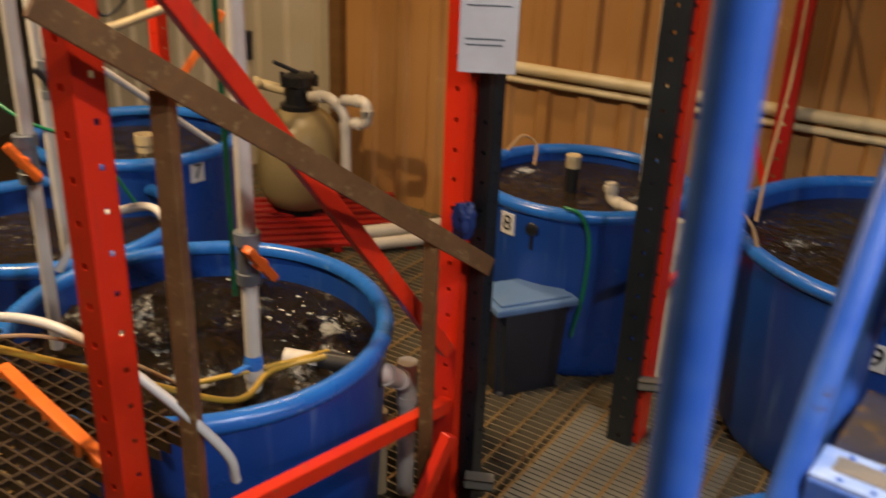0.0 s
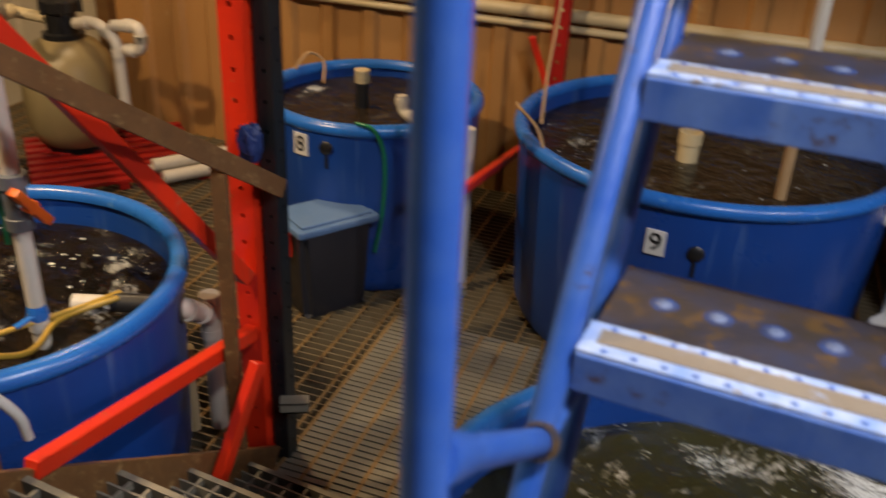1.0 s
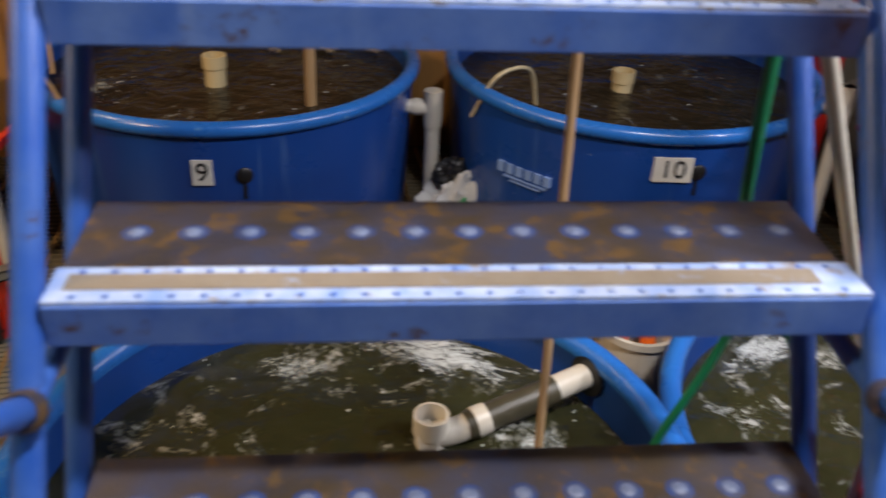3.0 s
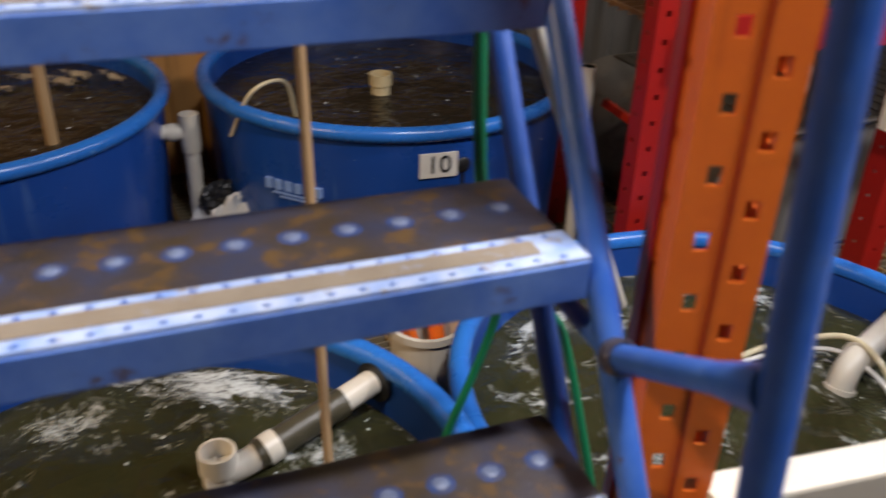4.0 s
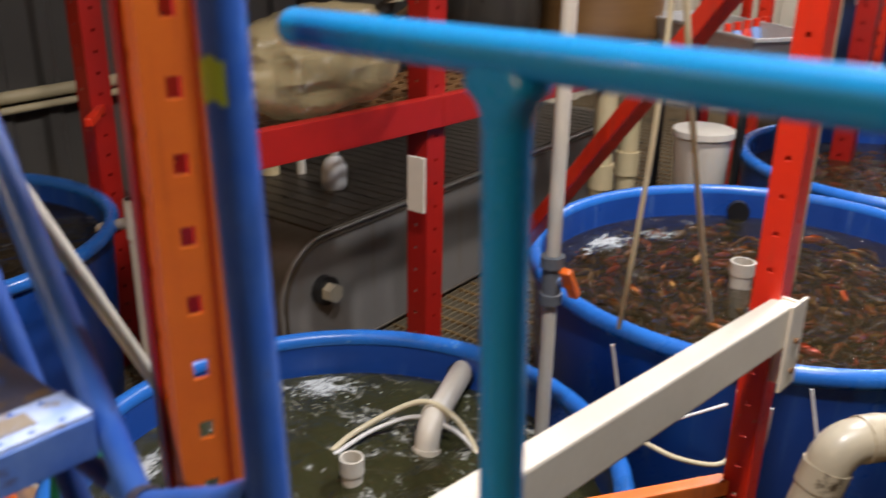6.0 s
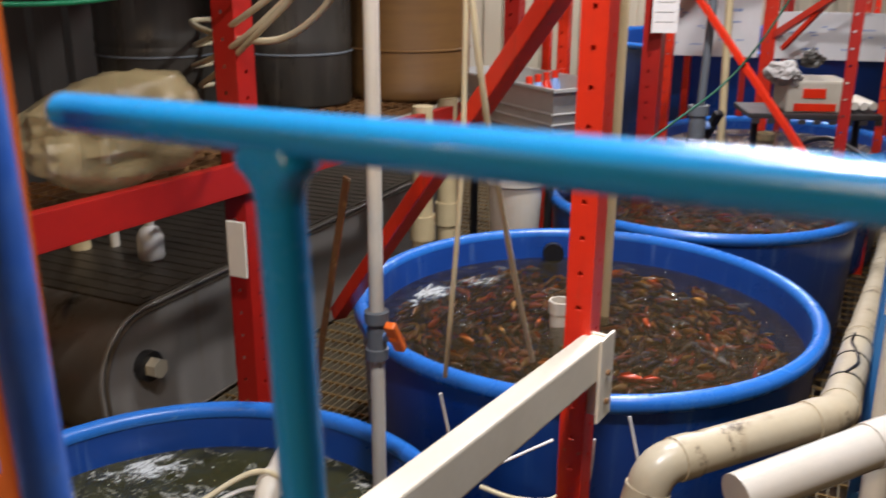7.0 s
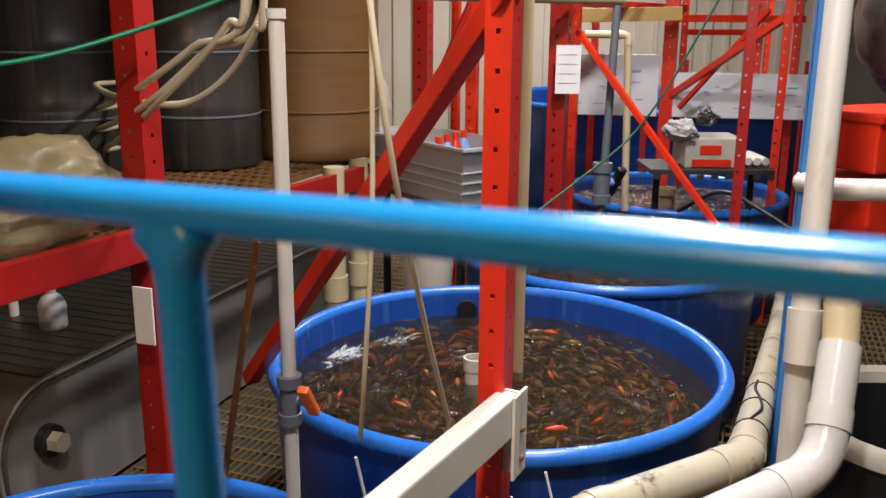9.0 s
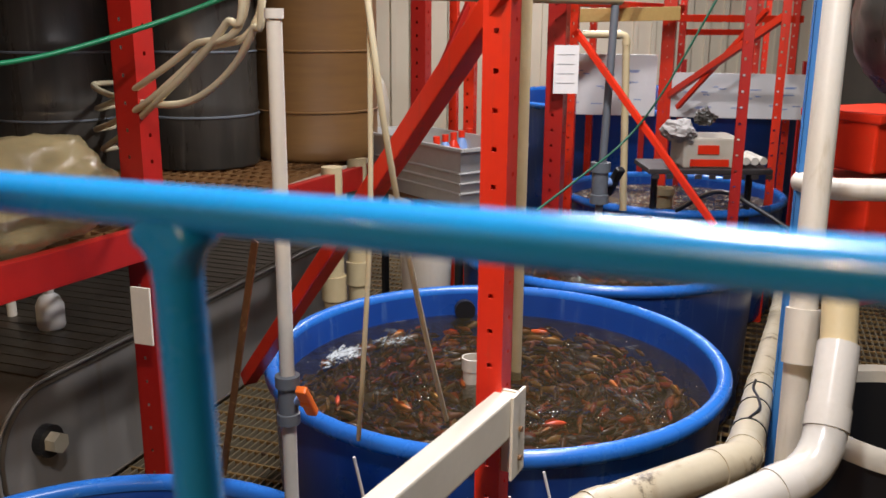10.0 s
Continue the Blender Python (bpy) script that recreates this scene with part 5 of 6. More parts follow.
def drum(place, r, h, material, label, hoops):
    root = thing("drum", place, label, "drum", "drums on the rack")
    prof = [(0, 0), (r * 0.97, 0), (r, 0.012)]
    for z in hoops:
        prof += [(r, z * h - 0.02), (r * 1.018, z * h), (r, z * h + 0.02)]
    prof += [(r, h - 0.012), (r * 1.02, h), (r * 0.97, h + 0.004), (r * 0.96, h - 0.02), (0, h - 0.02)]
    bm = B()
    lathe(bm, prof, 48)
    part("drum_body", bm, material, root, smooth=40)
    for z in (0.28, 0.62, 0.95):
        bm = B()
        lathe(bm, [(r * 1.0, z * h - 0.006), (r * 1.024, z * h - 0.003), (r * 1.024, z * h + 0.003), (r * 1.0, z * h + 0.006)], 48)
        part("hoop", bm, M_GREYPVC if material == M_DRUM else material, root, smooth=40)
    bm = B()
    lathe(bm, [(0, h + 0.004), (r * 0.9, h + 0.004), (r * 1.025, h + 0.008), (r * 1.03, h - 0.02)], 48)
    part("lid", bm, material, root, smooth=40)
    return root


drum((4.48, 1.14, 1.14), 0.285, 0.86, M_DRUM, "tall dark grey plastic drum with hose barbs", (0.3, 0.36, 0.66))
drum((4.60, 0.52, 1.14), 0.27, 0.86, M_DRUM, "dark grey plastic drum behind a red upright", (0.33, 0.66))
drum((4.86, -0.02, 1.14), 0.315, 0.86, M_FIBRE, "brown fibre drum standing on the rack", (0.04, 0.96))
for run in HOSES:
    hose(run + [(run[-1][0] - 0.03, run[-1][1] - 0.02, 2.9)], 0.0115, M_HOSE_C, "clear yellowed vinyl hose from the drum", "drum hoses")
for run in HOSES:
    a = Vector(run[0])
    pipe([a + Vector((0.16, 0.12, 0.0)), a - Vector((0.03, 0.02, 0.0))], 0.013, M_BLACK, "black hose barb on the drum", "hose_barb", category="fitting", group="hose barbs")
hose([(2.4, 1.2, 1.70), (2.8, 0.8, 1.69), (3.0, 0.4, 1.80), (3.1, -0.1, 2.0)], 0.008, M_GREEN, "green hose strung across the rack")
crumpled("plastic_film", (2.84, 0.78, 1.14), (0.72, 0.34, 0.34), 7.7, M_POLY, "crumpled dusty plastic film on the shelf", "plastic film", 0.20, yaw=RYAW)

# hanging tag and strap
tag = thing("hanging_tag", (3.16, 0.50, 0.755), "pale clipboard tag edged in orange tape", "tag", yaw=RYAW)
bm = B()
box(bm, (-0.075, -0.055, 0.0), (-0.066, 0.02, 0.2), bevel=0.002)
part("board", bm, M_CREAM, tag)
bm = B()
box(bm, (0.055, 0.06, -0.05), (0.17, 0.066, 0.17), bevel=0.003)
part("sheet", bm, M_FILM, tag)
brace((2.55, 0.075, 1.24), (2.74, 0.225, 0.45), 0.004, 0.03, M_RUST, "rust-orange strap hanging from the rack", "strap", "strap")
for x, y in ((4.36, -0.10), (4.62, -0.22)):
    pipe([(x, y, 0.0), (x, y, 1.15)], 0.05, M_OLDPVC, "cream PVC drop pipe under the shelf", joints=(((x, y, 0.5), (x, y, 0.62)),))

# trough on the aisle
trough = thing("galvanised_trough", (4.55, -0.62, 0.98), "galvanised trough holding red and purple bottles", "trough", yaw=30)
bm = B()
for t_ in ((1, 0), (-1, 0), (0, 1), (0, -1)):
    if t_[0]:
        q_ = [(t_[0] * 0.36, -0.13, 0.0), (t_[0] * 0.36, 0.13, 0.0), (t_[0] * 0.44, 0.19, 0.28), (t_[0] * 0.44, -0.19, 0.28)]
    else:
        q_ = [(-0.36, t_[1] * 0.13, 0.0), (0.36, t_[1] * 0.13, 0.0), (0.44, t_[1] * 0.19, 0.28), (-0.44, t_[1] * 0.19, 0.28)]
    inner_ = [(x_ * 0.975, y_ * 0.95, z_) for x_, y_, z_ in q_]
    bm = B()
    va, vb = [bm.verts.new(p_) for p_ in q_], [bm.verts.new(p_) for p_ in inner_]
    bm.faces.new(va)
    bm.faces.new(vb)
    for i in range(4):
        bm.faces.new((va[i], va[(i + 1) % 4], vb[(i + 1) % 4], vb[i]))
    wall_ = part("side_panel", bm, M_GALV, trough, smooth=30)
    for z_ in (0.07, 0.12, 0.17):
        e0, e1 = [Vector(q_[i]).lerp(Vector(q_[3 - i]), z_ / 0.28) for i in (0, 1)]
        bm = B()
        rod(bm, e0, e1, 0.007, 8)
        part("pressed_ridge", bm, M_GALV, wall_, smooth=60)
bm = B()
box(bm, (-0.36, -0.13, 0.0), (0.36, 0.13, 0.012))
part("basin_floor", bm, M_GALV, trough)
for k in range(5):
    b_ = thing("bottle", (4.40 + 0.08 * k, -0.60 - 0.05 * k, 1.0), "red capped plastic bottle in the trough", "bottle", "bottles in the trough")
    bm = B()
    lathe(bm, [(0, 0), (0.035, 0), (0.037, 0.01), (0.037, 0.2), (0.015, 0.25)], 14)
    part("flask", bm, M_PALEINK if k % 2 else M_RED, b_, smooth=40)
    bm = B()
    lathe(bm, [(0.017, 0.25), (0.017, 0.285), (0, 0.285)], 12)
    part("cap", bm, M_RED, b_, smooth=40)
stand = thing("trough_stand", (4.55, -0.62, 0.0), "dark steel stand under the trough", "stand", yaw=30)
for x0, y0 in ((-0.34, -0.12), (0.31, -0.12), (-0.34, 0.09), (0.31, 0.09)):
    bm = B()
    box(bm, (x0, y0, 0.0), (x0 + 0.03, y0 + 0.03, 0.95), bevel=0.002)
    part("leg", bm, M_BLACK, stand)
bm = B()
box(bm, (-0.35, -0.125, 0.95), (0.35, 0.125, 0.978), bevel=0.003)
part("stand_top", bm, M_RUST, stand)

for y0 in (-0.198, 0.182):
    bm = B()
    box(bm, (-0.455, y0, 0.272), (0.455, y0 + 0.016, 0.29), bevel=0.004)
    part("rolled_rim", bm, M_GALV, trough)
for x0 in (-0.455, 0.439):
    bm = B()
    box(bm, (x0, -0.182, 0.272), (x0 + 0.016, 0.182, 0.29), bevel=0.004)
    part("rolled_rim", bm, M_GALV, trough)

jug = thing("jug", (3.84, 1.06, 0.568), "small white plastic jug on the vessel top", "jug")
bm = B()
lathe(bm, [(0, 0), (0.05, 0), (0.056, 0.012), (0.056, 0.10), (0.04, 0.135), (0.02, 0.15), (0.02, 0.17)], 24)
part("flask", bm, M_BAG, jug, smooth=45)
bm = B()
lathe(bm, [(0.023, 0.162), (0.023, 0.185), (0, 0.187)], 16)
part("cap", bm, M_PVC, jug, smooth=40)
pipe([(4.02, 1.28, 0.0), (4.02, 1.28, 1.12)], 0.02, M_PVC, "white PVC pipe behind the vessel")
pipe([(3.98, 1.42, 0.0), (3.98, 1.42, 1.12)], 0.045, M_OLDPVC, "thick cream PVC pipe behind the vessel")
for z0, lab, mm in ((0.0, "pinkish white plastic pail under another", M_BAG), (0.44, "white plastic pail stacked on another", M_PVC)):
    pail = thing("pail", (4.15, -0.53, z0), lab, "pail", "stacked pails")
    bm = B()
    lathe(bm, [(0, 0), (0.10, 0), (0.106, 0.01), (0.122, 0.39), (0.130, 0.395), (0.130, 0.41), (0.118, 0.41)], 32)
    part("pail_body", bm, mm, pail, smooth=40)
    bm = B()
    lathe(bm, [(0, 0.43), (0.118, 0.43), (0.133, 0.425), (0.135, 0.40), (0.131, 0.395)], 32)
    part("lid", bm, mm, pail, smooth=40)
leaning = thing("leaning_board", (4.40, -0.93, 0.0), "dark navy board leaning on the trough end", "board")
bm = B()
bar(bm, (-0.09, 0.02, 0.88), (0.09, -0.07, 1.24), 0.10, 0.012, 0.002)
bar(bm, (-0.09, 0.02, 0.0), (-0.09, 0.02, 0.90), 0.05, 0.03, 0.002)
part("panel", bm, M_NAVY, leaning)

# ---- far end ----
for (a, b, board_h) in (((6.60, -1.615), (6.40, -2.36), 0.43), ((6.36, -2.454), (6.10, -3.40), 0.31)):
    root = thing("whiteboard", (a[0], a[1], 1.17), "white wall board with rows of marker notes", "whiteboard", "whiteboards")
    d = Vector((b[0] - a[0], b[1] - a[1], 0))
    yaw = math.degrees(math.atan2(d.y, d.x))
    root.matrix_world = pose(a[0], a[1], 1.17, 0, 0, yaw)
    bm = B()
    box(bm, (0, 0, 0), (d.length, 0.02, board_h), bevel=0.003)
    part("board", bm, M_WHITEBOARD, root)
    for x0 in (0.06, d.length - 0.1):
        bm = B()
        box(bm, (x0, 0.02, -1.17), (x0 + 0.04, 0.06, 0.4))
        part("stand_leg", bm, M_DARKRED, root)
    random.seed(4)
    for i in range(22):
        bm = B()
        x0, z0 = 0.05 + random.random() * (d.length - 0.2), 0.05 + random.random() * (board_h - 0.11)
        box(bm, (x0, -0.003, z0), (x0 + 0.03 + 0.05 * random.random(), -0.001, z0 + 0.006))
        part("marker_note", bm, M_PALEINK, root, "blue marker note")
crate = thing("supply_crate", (5.16, -2.24, 1.04), "clear plastic crate of fittings on a dark tray", "crate", yaw=-96)
bm = B()
box(bm, (-0.36, -0.2, -0.05), (0.34, 0.2, -0.02), bevel=0.006)
for k in range(9):
    box(bm, (-0.34 + 0.08 * k, -0.203, -0.075), (-0.30 + 0.08 * k, -0.197, -0.05))
part("tray", bm, M_CRATE, crate)
bm = B()
box(bm, (-0.16, -0.15, -0.02), (0.17, 0.15, 0.15), bevel=0.012)
part("bin", bm, M_FILM, crate)
bm = B()
box(bm, (-0.12, -0.158, -0.01), (0.10, -0.15, 0.03))
box(bm, (-0.08, -0.158, 0.06), (0.04, -0.15, 0.11))
part("red_label", bm, M_RED, crate)
for k in range(3):
    bm = B()
    rod(bm, (0.2 + 0.05 * k, -0.15, 0.02), (0.2 + 0.05 * k, 0.15, 0.02), 0.022, 12)
    part("pipe_offcut", bm, M_PVC, crate)
crumpled("cloth", (5.16, -2.08, 1.15), (0.34, 0.16, 0.13), 1.3, M_CLOTH, "crumpled grey-brown cloth bundle", "cloth", 0.38)
crumpled("dark_pouch", (5.14, -2.22, 1.25), (0.13, 0.1, 0.09), 5.2, M_DRUM, "dark grey pouch lying on the crate", "pouch", 0.6)
for x, y in ((5.15, -1.95), (5.1, -2.5)):
    pipe([(x, y, 0.0), (x, y, 0.985)], 0.02, M_BLACK, "black leg under the tray shelf", "shelf_leg", category="leg")
elbow_run([(4.98, -1.44, 1.755), (4.93, -1.665, 1.755), (4.925, -1.70, 0.80)], 0.02, M_OLDPVC, "cream PVC feed pipe over the far tank")
pipe([(4.58, -1.46, 0.8), (4.575, -1.49, 1.9)], 0.02, M_GREYPVC, "grey conduit beside the far tank")
valve((4.58, -1.46, 1.02), 0.032, "black valve on the grey conduit", (0.3, -0.9, 0), M_BLACK)
pipe([(3.9, -0.30, 1.93), (4.6, -1.52, 1.93)], 0.03, M_OLDPVC, "cream PVC main overhead")
brace((4.62, -1.31, 1.776), (4.108, -1.886, 0.895), 0.03, 0.03, M_RED, "thin red diagonal brace at the far tanks")
brace((6.2, -2.45, 1.25), (5.6, -2.75, 1.9), 0.03, 0.03, M_RED, "thin red diagonal brace at the whiteboards")
brace((5.0, -0.56, 1.3), (5.15, -0.86, 1.95), 0.03, 0.03, M_DARKRED, "dark red diagonal brace")
for z, y0, y1 in ((2.0, -1.0, -3.4), (1.85, -2.4, -3.4)):
    brace((6.4, y0, z), (6.4, y1, z), 0.04, 0.05, M_RED, "red horizontal rack tie", "rack_tie", "beam")
hose([(4.22, -1.87, 1.95), (4.30, -1.66, 1.5), (4.33, -1.5, 1.27), (4.0, -1.2, 1.15), (3.68, -0.94, 1.07)], 0.0055, M_ROPE, "dark green rope sagging between racks")
hose([(4.9, -2.0, 0.80), (4.5, -2.05, 0.98), (4.3, -2.15, 0.95), (4.1, -2.35, 0.80), (4.0, -2.5, 0.6)], 0.012, M_BLACK, "black hose draped over the tank rim")
for x, y, z0, z1 in ((5.6, -1.55, 1.2, 3.2), (7.0, -2.05, 1.2, 3.2), (7.0, -2.75, 1.2, 3.2), (7.2, -3.45, 1.2, 3.2), (5.85, -0.85, 0.0, 2.9), (8.0, -3.9, 1.2, 3.2)):
    upright((x, y), z0 if z0 == 0 else 0.0, z1, M_RED, "slim red rack upright at the far end", w=0.05, d=0.05)
for a, b in (((4.9, -1.1, 2.02), (6.4, -2.4, 2.02)), ((5.6, -1.55, 1.93), (7.0, -2.75, 1.93)), ((7.0, -2.05, 2.02), (7.2, -3.45, 2.02)), ((5.3, -2.72, 1.86), (6.4, -2.43, 1.3)), ((7.0, -2.75, 1.75), (7.2, -3.45, 1.75))):
    brace(a, b, 0.035, 0.045, M_RED, "slim red rack tie at the far end", "rack_tie", "beam")
# Warm light on the plank is put into its yellow colour.
brace((6.239, -1.661, 1.859), (6.165, -2.396, 1.880), 0.14, 0.09, M_PLANK, "timber plank across the far racks, coloured as warmly lit", "overhead_plank", "plank")
sheet = thing("pinned_sheet", (4.53, -1.24, 1.48), "white sheet pinned to a dark red upright", "sheet", yaw=-96)
bm = B()
box(bm, (-0.06, -0.052, 0.0), (0.06, -0.05, 0.23))
part("paper", bm, M_PAPER, sheet)
for k in range(4):
    bm = B()
    box(bm, (-0.045, -0.0545, 0.05 + 0.045 * k), (0.04, -0.0525, 0.0514 + 0.045 * k))
    part("print_line", bm, M_GREYPVC, sheet)
open_pipe(5.6, -2.18, 0.3, 0.80, 0.055, M_OLDPVC, "cream overflow standpipe in the far tank")
pipe([(4.55, -0.95, 2.02), (5.2, -1.75, 2.02)], 0.045, M_GREYPVC, "grey steel pipe overhead")
pipe([(5.31, -2.69, 1.95), (5.31, -2.69, 2.4)], 0.04, M_CREAM, "pale canister hanging overhead", "hanging_canister", category="canister")
crumpled("plastic_carboy", (5.0, -0.30, 1.15), (0.2, 0.2, 0.42), 9.2, M_FILM, "cloudy plastic carboy beside the drums", "carboy", 0.08)
brace((2.38, -1.40, 1.235), (2.75, -2.30, 1.235), 0.04, 0.05, M_BLUEPOST, "blue rack beam under the red bins", "rack_beam", "beam")
upright((2.75, -2.3), 0.0, 2.9, M_BLUEPOST, "sky blue perforated rack upright further back", w=0.06, d=0.06, hole=0.016)
crumpled("grey_tub", (2.62, -1.80, 1.60), (0.5, 0.3, 0.5), 6.6, M_DRUM, "dark weathered plastic tub on the bins", "tub", 0.15)
# red bins at the aisle
for z in (1.08, 1.26, 1.44):
    root = thing("parts_bin", (2.52, -1.72, z), "scuffed red plastic parts bin on the rack", "bin", "red parts bins", yaw=-70)
    bm = B()
    box(bm, (-0.25, -0.12, 0), (0.34, 0.12, 0.15), bevel=0.008)
    part("bin_body", bm, M_RED, root)
    bm = B()
    box(bm, (-0.255, -0.13, 0.13), (0.345, 0.13, 0.155), bevel=0.006)
    part("bin_rim", bm, M_RED, root)
pipe([(2.41, -1.38, 1.41), (2.24, -1.385, 1.42), (2.16, -1.52, 1.43)], 0.028, M_PVC, "white PVC stub pipe")
barrel = thing("black_barrel", (1.98, -1.52, 0.0), "black barrel with a pale worn rim", "barrel")
bm = B()
lathe(bm, [(0, 0), (0.27, 0), (0.28, 0.02), (0.29, 0.9), (0.26, 0.9), (0.25, 0.1), (0, 0.1)], 40)
part("barrel_body", bm, M_BLACK, barrel, smooth=40)
bm = B()
lathe(bm, [(0.26, 0.9), (0.262, 0.93), (0.285, 0.94), (0.30, 0.92), (0.298, 0.89)], 40)
part("barrel_rim", bm, M_FILM, barrel, smooth=50)

# ---- stair at the near side ----
stair = thing("stair", (-0.45, 1.59, 0.0), "short steel stair with bar-grating treads and a rusty rail", "stair")
so = Vector((-0.45, 1.59, 0))
SD, SR = Vector((0.515, 0.857, 0)), Vector((0.857, -0.515, 0))
bm = B()
bar(bm, Vector((-0.742, 1.112, 1.637)) - so, Vector((-0.165, 2.072, 0.873)) - so, 0.012, 0.048, 0.002)
part("handrail", bm, M_RUST, stair, "rusty flat-bar handrail")
for x, y, z in ((-0.668, 1.325, 1.475), (-0.295, 1.895, 1.015)):
    bm = B()
    box(bm, (x - 0.017, y - 0.017, 0.05), (x + 0.017, y + 0.017, z), Matrix.Translation(-so), 0.003)
    part("rail_post", bm, M_RUST, stair)
for k, (c, z) in enumerate((((-0.335, 1.80), 0.14), ((-0.45, 1.60), 0.30), ((-0.56, 1.42), 0.46), ((-0.67, 1.23), 0.62))):
    base = Vector((c[0], c[1], z)) - so
    m = Matrix((SR, SD, Vector((0, 0, 1)))).transposed().to_4x4()
    m.translation = base
    bm = B()
    for q in range(8):
        box(bm, (0.0, -0.11 + 0.03 * q, -0.03), (0.60, -0.104 + 0.03 * q, 0.0), m)
    for q in range(13):
        box(bm, (0.0 + 0.049 * q, -0.11, -0.02), (0.008 + 0.049 * q, 0.11, -0.002), m)
    box(bm, (0.0, 0.10, -0.035), (0.60, 0.115, 0.002), m)
    part("tread", bm, M_GRATEL, stair, "galvanised bar-grating tread")
for s in (0.0, 0.61):
    bm = B()
    p, q = Vector((-0.70, 1.17, 0.69)) + SR * s, Vector((-0.22, 1.99, 0.045)) + SR * s
    bar(bm, p - so, q - so, 0.016, 0.11, 0.002)
    part("stringer_plate", bm, M_RUST, stair, "rusty brown stringer plate")

grating("side_platform", -2.1, -1.28, 0.35, 1.02, 0.72, 0.028, 0.055, M_DARKSTEEL, "dark wet steel grating platform beside the stair", r=0.005, kind="", split=True)
brace((-1.24, 1.60, 0.71), (-0.83, 1.30, 0.71), 0.03, 0.05, M_ORANGE, "scuffed orange angle along the platform edge", "platform_edge", "edge trim")

# notice, glove, clips on the centre uprights
notice = thing("notice_sheet", (-0.20, 2.02, 1.385), "white printed notice taped to a red upright", "notice", yaw=4)
bm = B()
box(bm, (-0.065, -0.002, 0.0), (0.068, 0.0, 0.20))
part("sheet", bm, M_PAPER, notice)
for z, w in ((0.075, 0.09), (0.062, 0.085), (0.15, 0.10)):
    bm = B()
    box(bm, (-0.05, -0.0035, z), (-0.05 + w, -0.0022, z + 0.0032))
    part("print_line", bm, M_GREYPVC, notice)
crumpled("blue_glove", (-0.235, 2.035, 0.96), (0.055, 0.045, 0.10), 2.2, M_NAVY, "blue rubber glove hung on the upright", "glove", 0.3)
for x, y, z in ((-0.155, 2.04, 0.20), (0.36, 2.60, 0.24)):
    bm = B()
    box(bm, (x - 0.04, y - 0.02, z), (x + 0.04, y + 0.03, z + 0.006))
    box(bm, (x - 0.04, y - 0.02, z), (x + 0.04, y - 0.014, z + 0.035))
    box(bm, (x - 0.04, y - 0.02, z + 0.03), (x + 0.04, y + 0.02, z + 0.036))
    tagged(part("steel_clip", bm, M_GRATEL), "bent galvanised clip on the upright foot", "clip", "upright clips")

# sand filter and its pipes
filt = thing("sand_filter", (-1.38, 4.50, 0.0), "khaki fibreglass sand filter with a black valve head", "filter")
bm = B()
lathe(bm, [(0.0, 0.0), (0.13, 0.0), (0.14, 0.06), (0.19, 0.09), (0.225, 0.17), (0.235, 0.28), (0.232, 0.40), (0.20, 0.51), (0.15, 0.575), (0.08, 0.61), (0.0, 0.61)], 40)
part("vessel", bm, M_SAND, filt, smooth=40)
bm = B()
lathe(bm, [(0.145, 0.0), (0.15, 0.0), (0.16, 0.10), (0.12, 0.13)], 32)
part("base_skirt", bm, M_BLACK, filt, smooth=40)
bm = B()
lathe(bm, [(0.10, 0.59), (0.10, 0.625), (0.075, 0.63), (0.07, 0.72), (0.09, 0.73), (0.09, 0.775), (0.05, 0.79), (0.0, 0.79)], 24)
valve_head = part("valve_head", bm, M_BLACK, filt, "black multiport valve head", smooth=40)
for k in range(6):
    bm = B()
    rod(bm, (0.095 * math.cos(k), 0.095 * math.sin(k), 0.725), (0.095 * math.cos(k), 0.095 * math.sin(k), 0.785), 0.012, 8)
    part("bolt", bm, M_BLACK, valve_head)
bm = B()
lathe(bm, [(0.238, 0.26), (0.243, 0.28), (0.236, 0.40), (0.204, 0.515), (0.155, 0.58)], 40)
for v_ in list(bm.verts):
    if abs(v_.co.x * 0.80 + v_.co.y * 0.60) > 0.028 or v_.co.x * 0.6 - v_.co.y * 0.8 < 0:
        bm.verts.remove(v_)
part("strap", bm, M_RUST, filt, "brown strap down the side")
bm = B()
bar(bm, (0.0, 0.0, 0.79), (-0.12, -0.05, 0.85), 0.03, 0.02, 0.005)
part("lever", bm, M_BLACK, filt)
elbow_run([(-1.30, 4.44, 0.68), (-1.18, 4.36, 0.71), (-1.09, 4.33, 0.63), (-1.085, 4.33, 0.20)], 0.028, M_PVC, "white PVC backwash pipe of the filter")
elbow_run([(-1.10, 4.34, 0.70), (-0.965, 4.27, 0.72), (-0.962, 4.27, 0.60), (-1.05, 4.32, 0.59)], 0.028, M_PVC, "white PVC loop beside the filter")
elbow_run([(-1.45, 4.50, 0.69), (-1.68, 4.55, 0.72), (-1.70, 4.56, 0.60)], 0.028, M_OLDPVC, "cream PVC inlet of the filter")
for k in range(3):
    pipe([(-0.98 + 0.05 * k, 4.10 - 0.03 * k, 0.05 + 0.05 * (k % 2)), (-0.50 + 0.05 * k, 4.36 - 0.03 * k, 0.05 + 0.05 * (k % 2))], 0.032, M_PVC, "loose white PVC pipe lying on the grating", group="loose pipes")
basket = thing("pallet", (-1.18, 4.35, 0.0), "dark red slatted steel platform under the filter", "pallet", yaw=20)
for k in range(9):
    bm = B()
    box(bm, (-0.40, -0.36 + 0.085 * k, 0.03), (0.40, -0.315 + 0.085 * k, 0.05), bevel=0.003)
    part("slat", bm, M_DARKRED, basket)
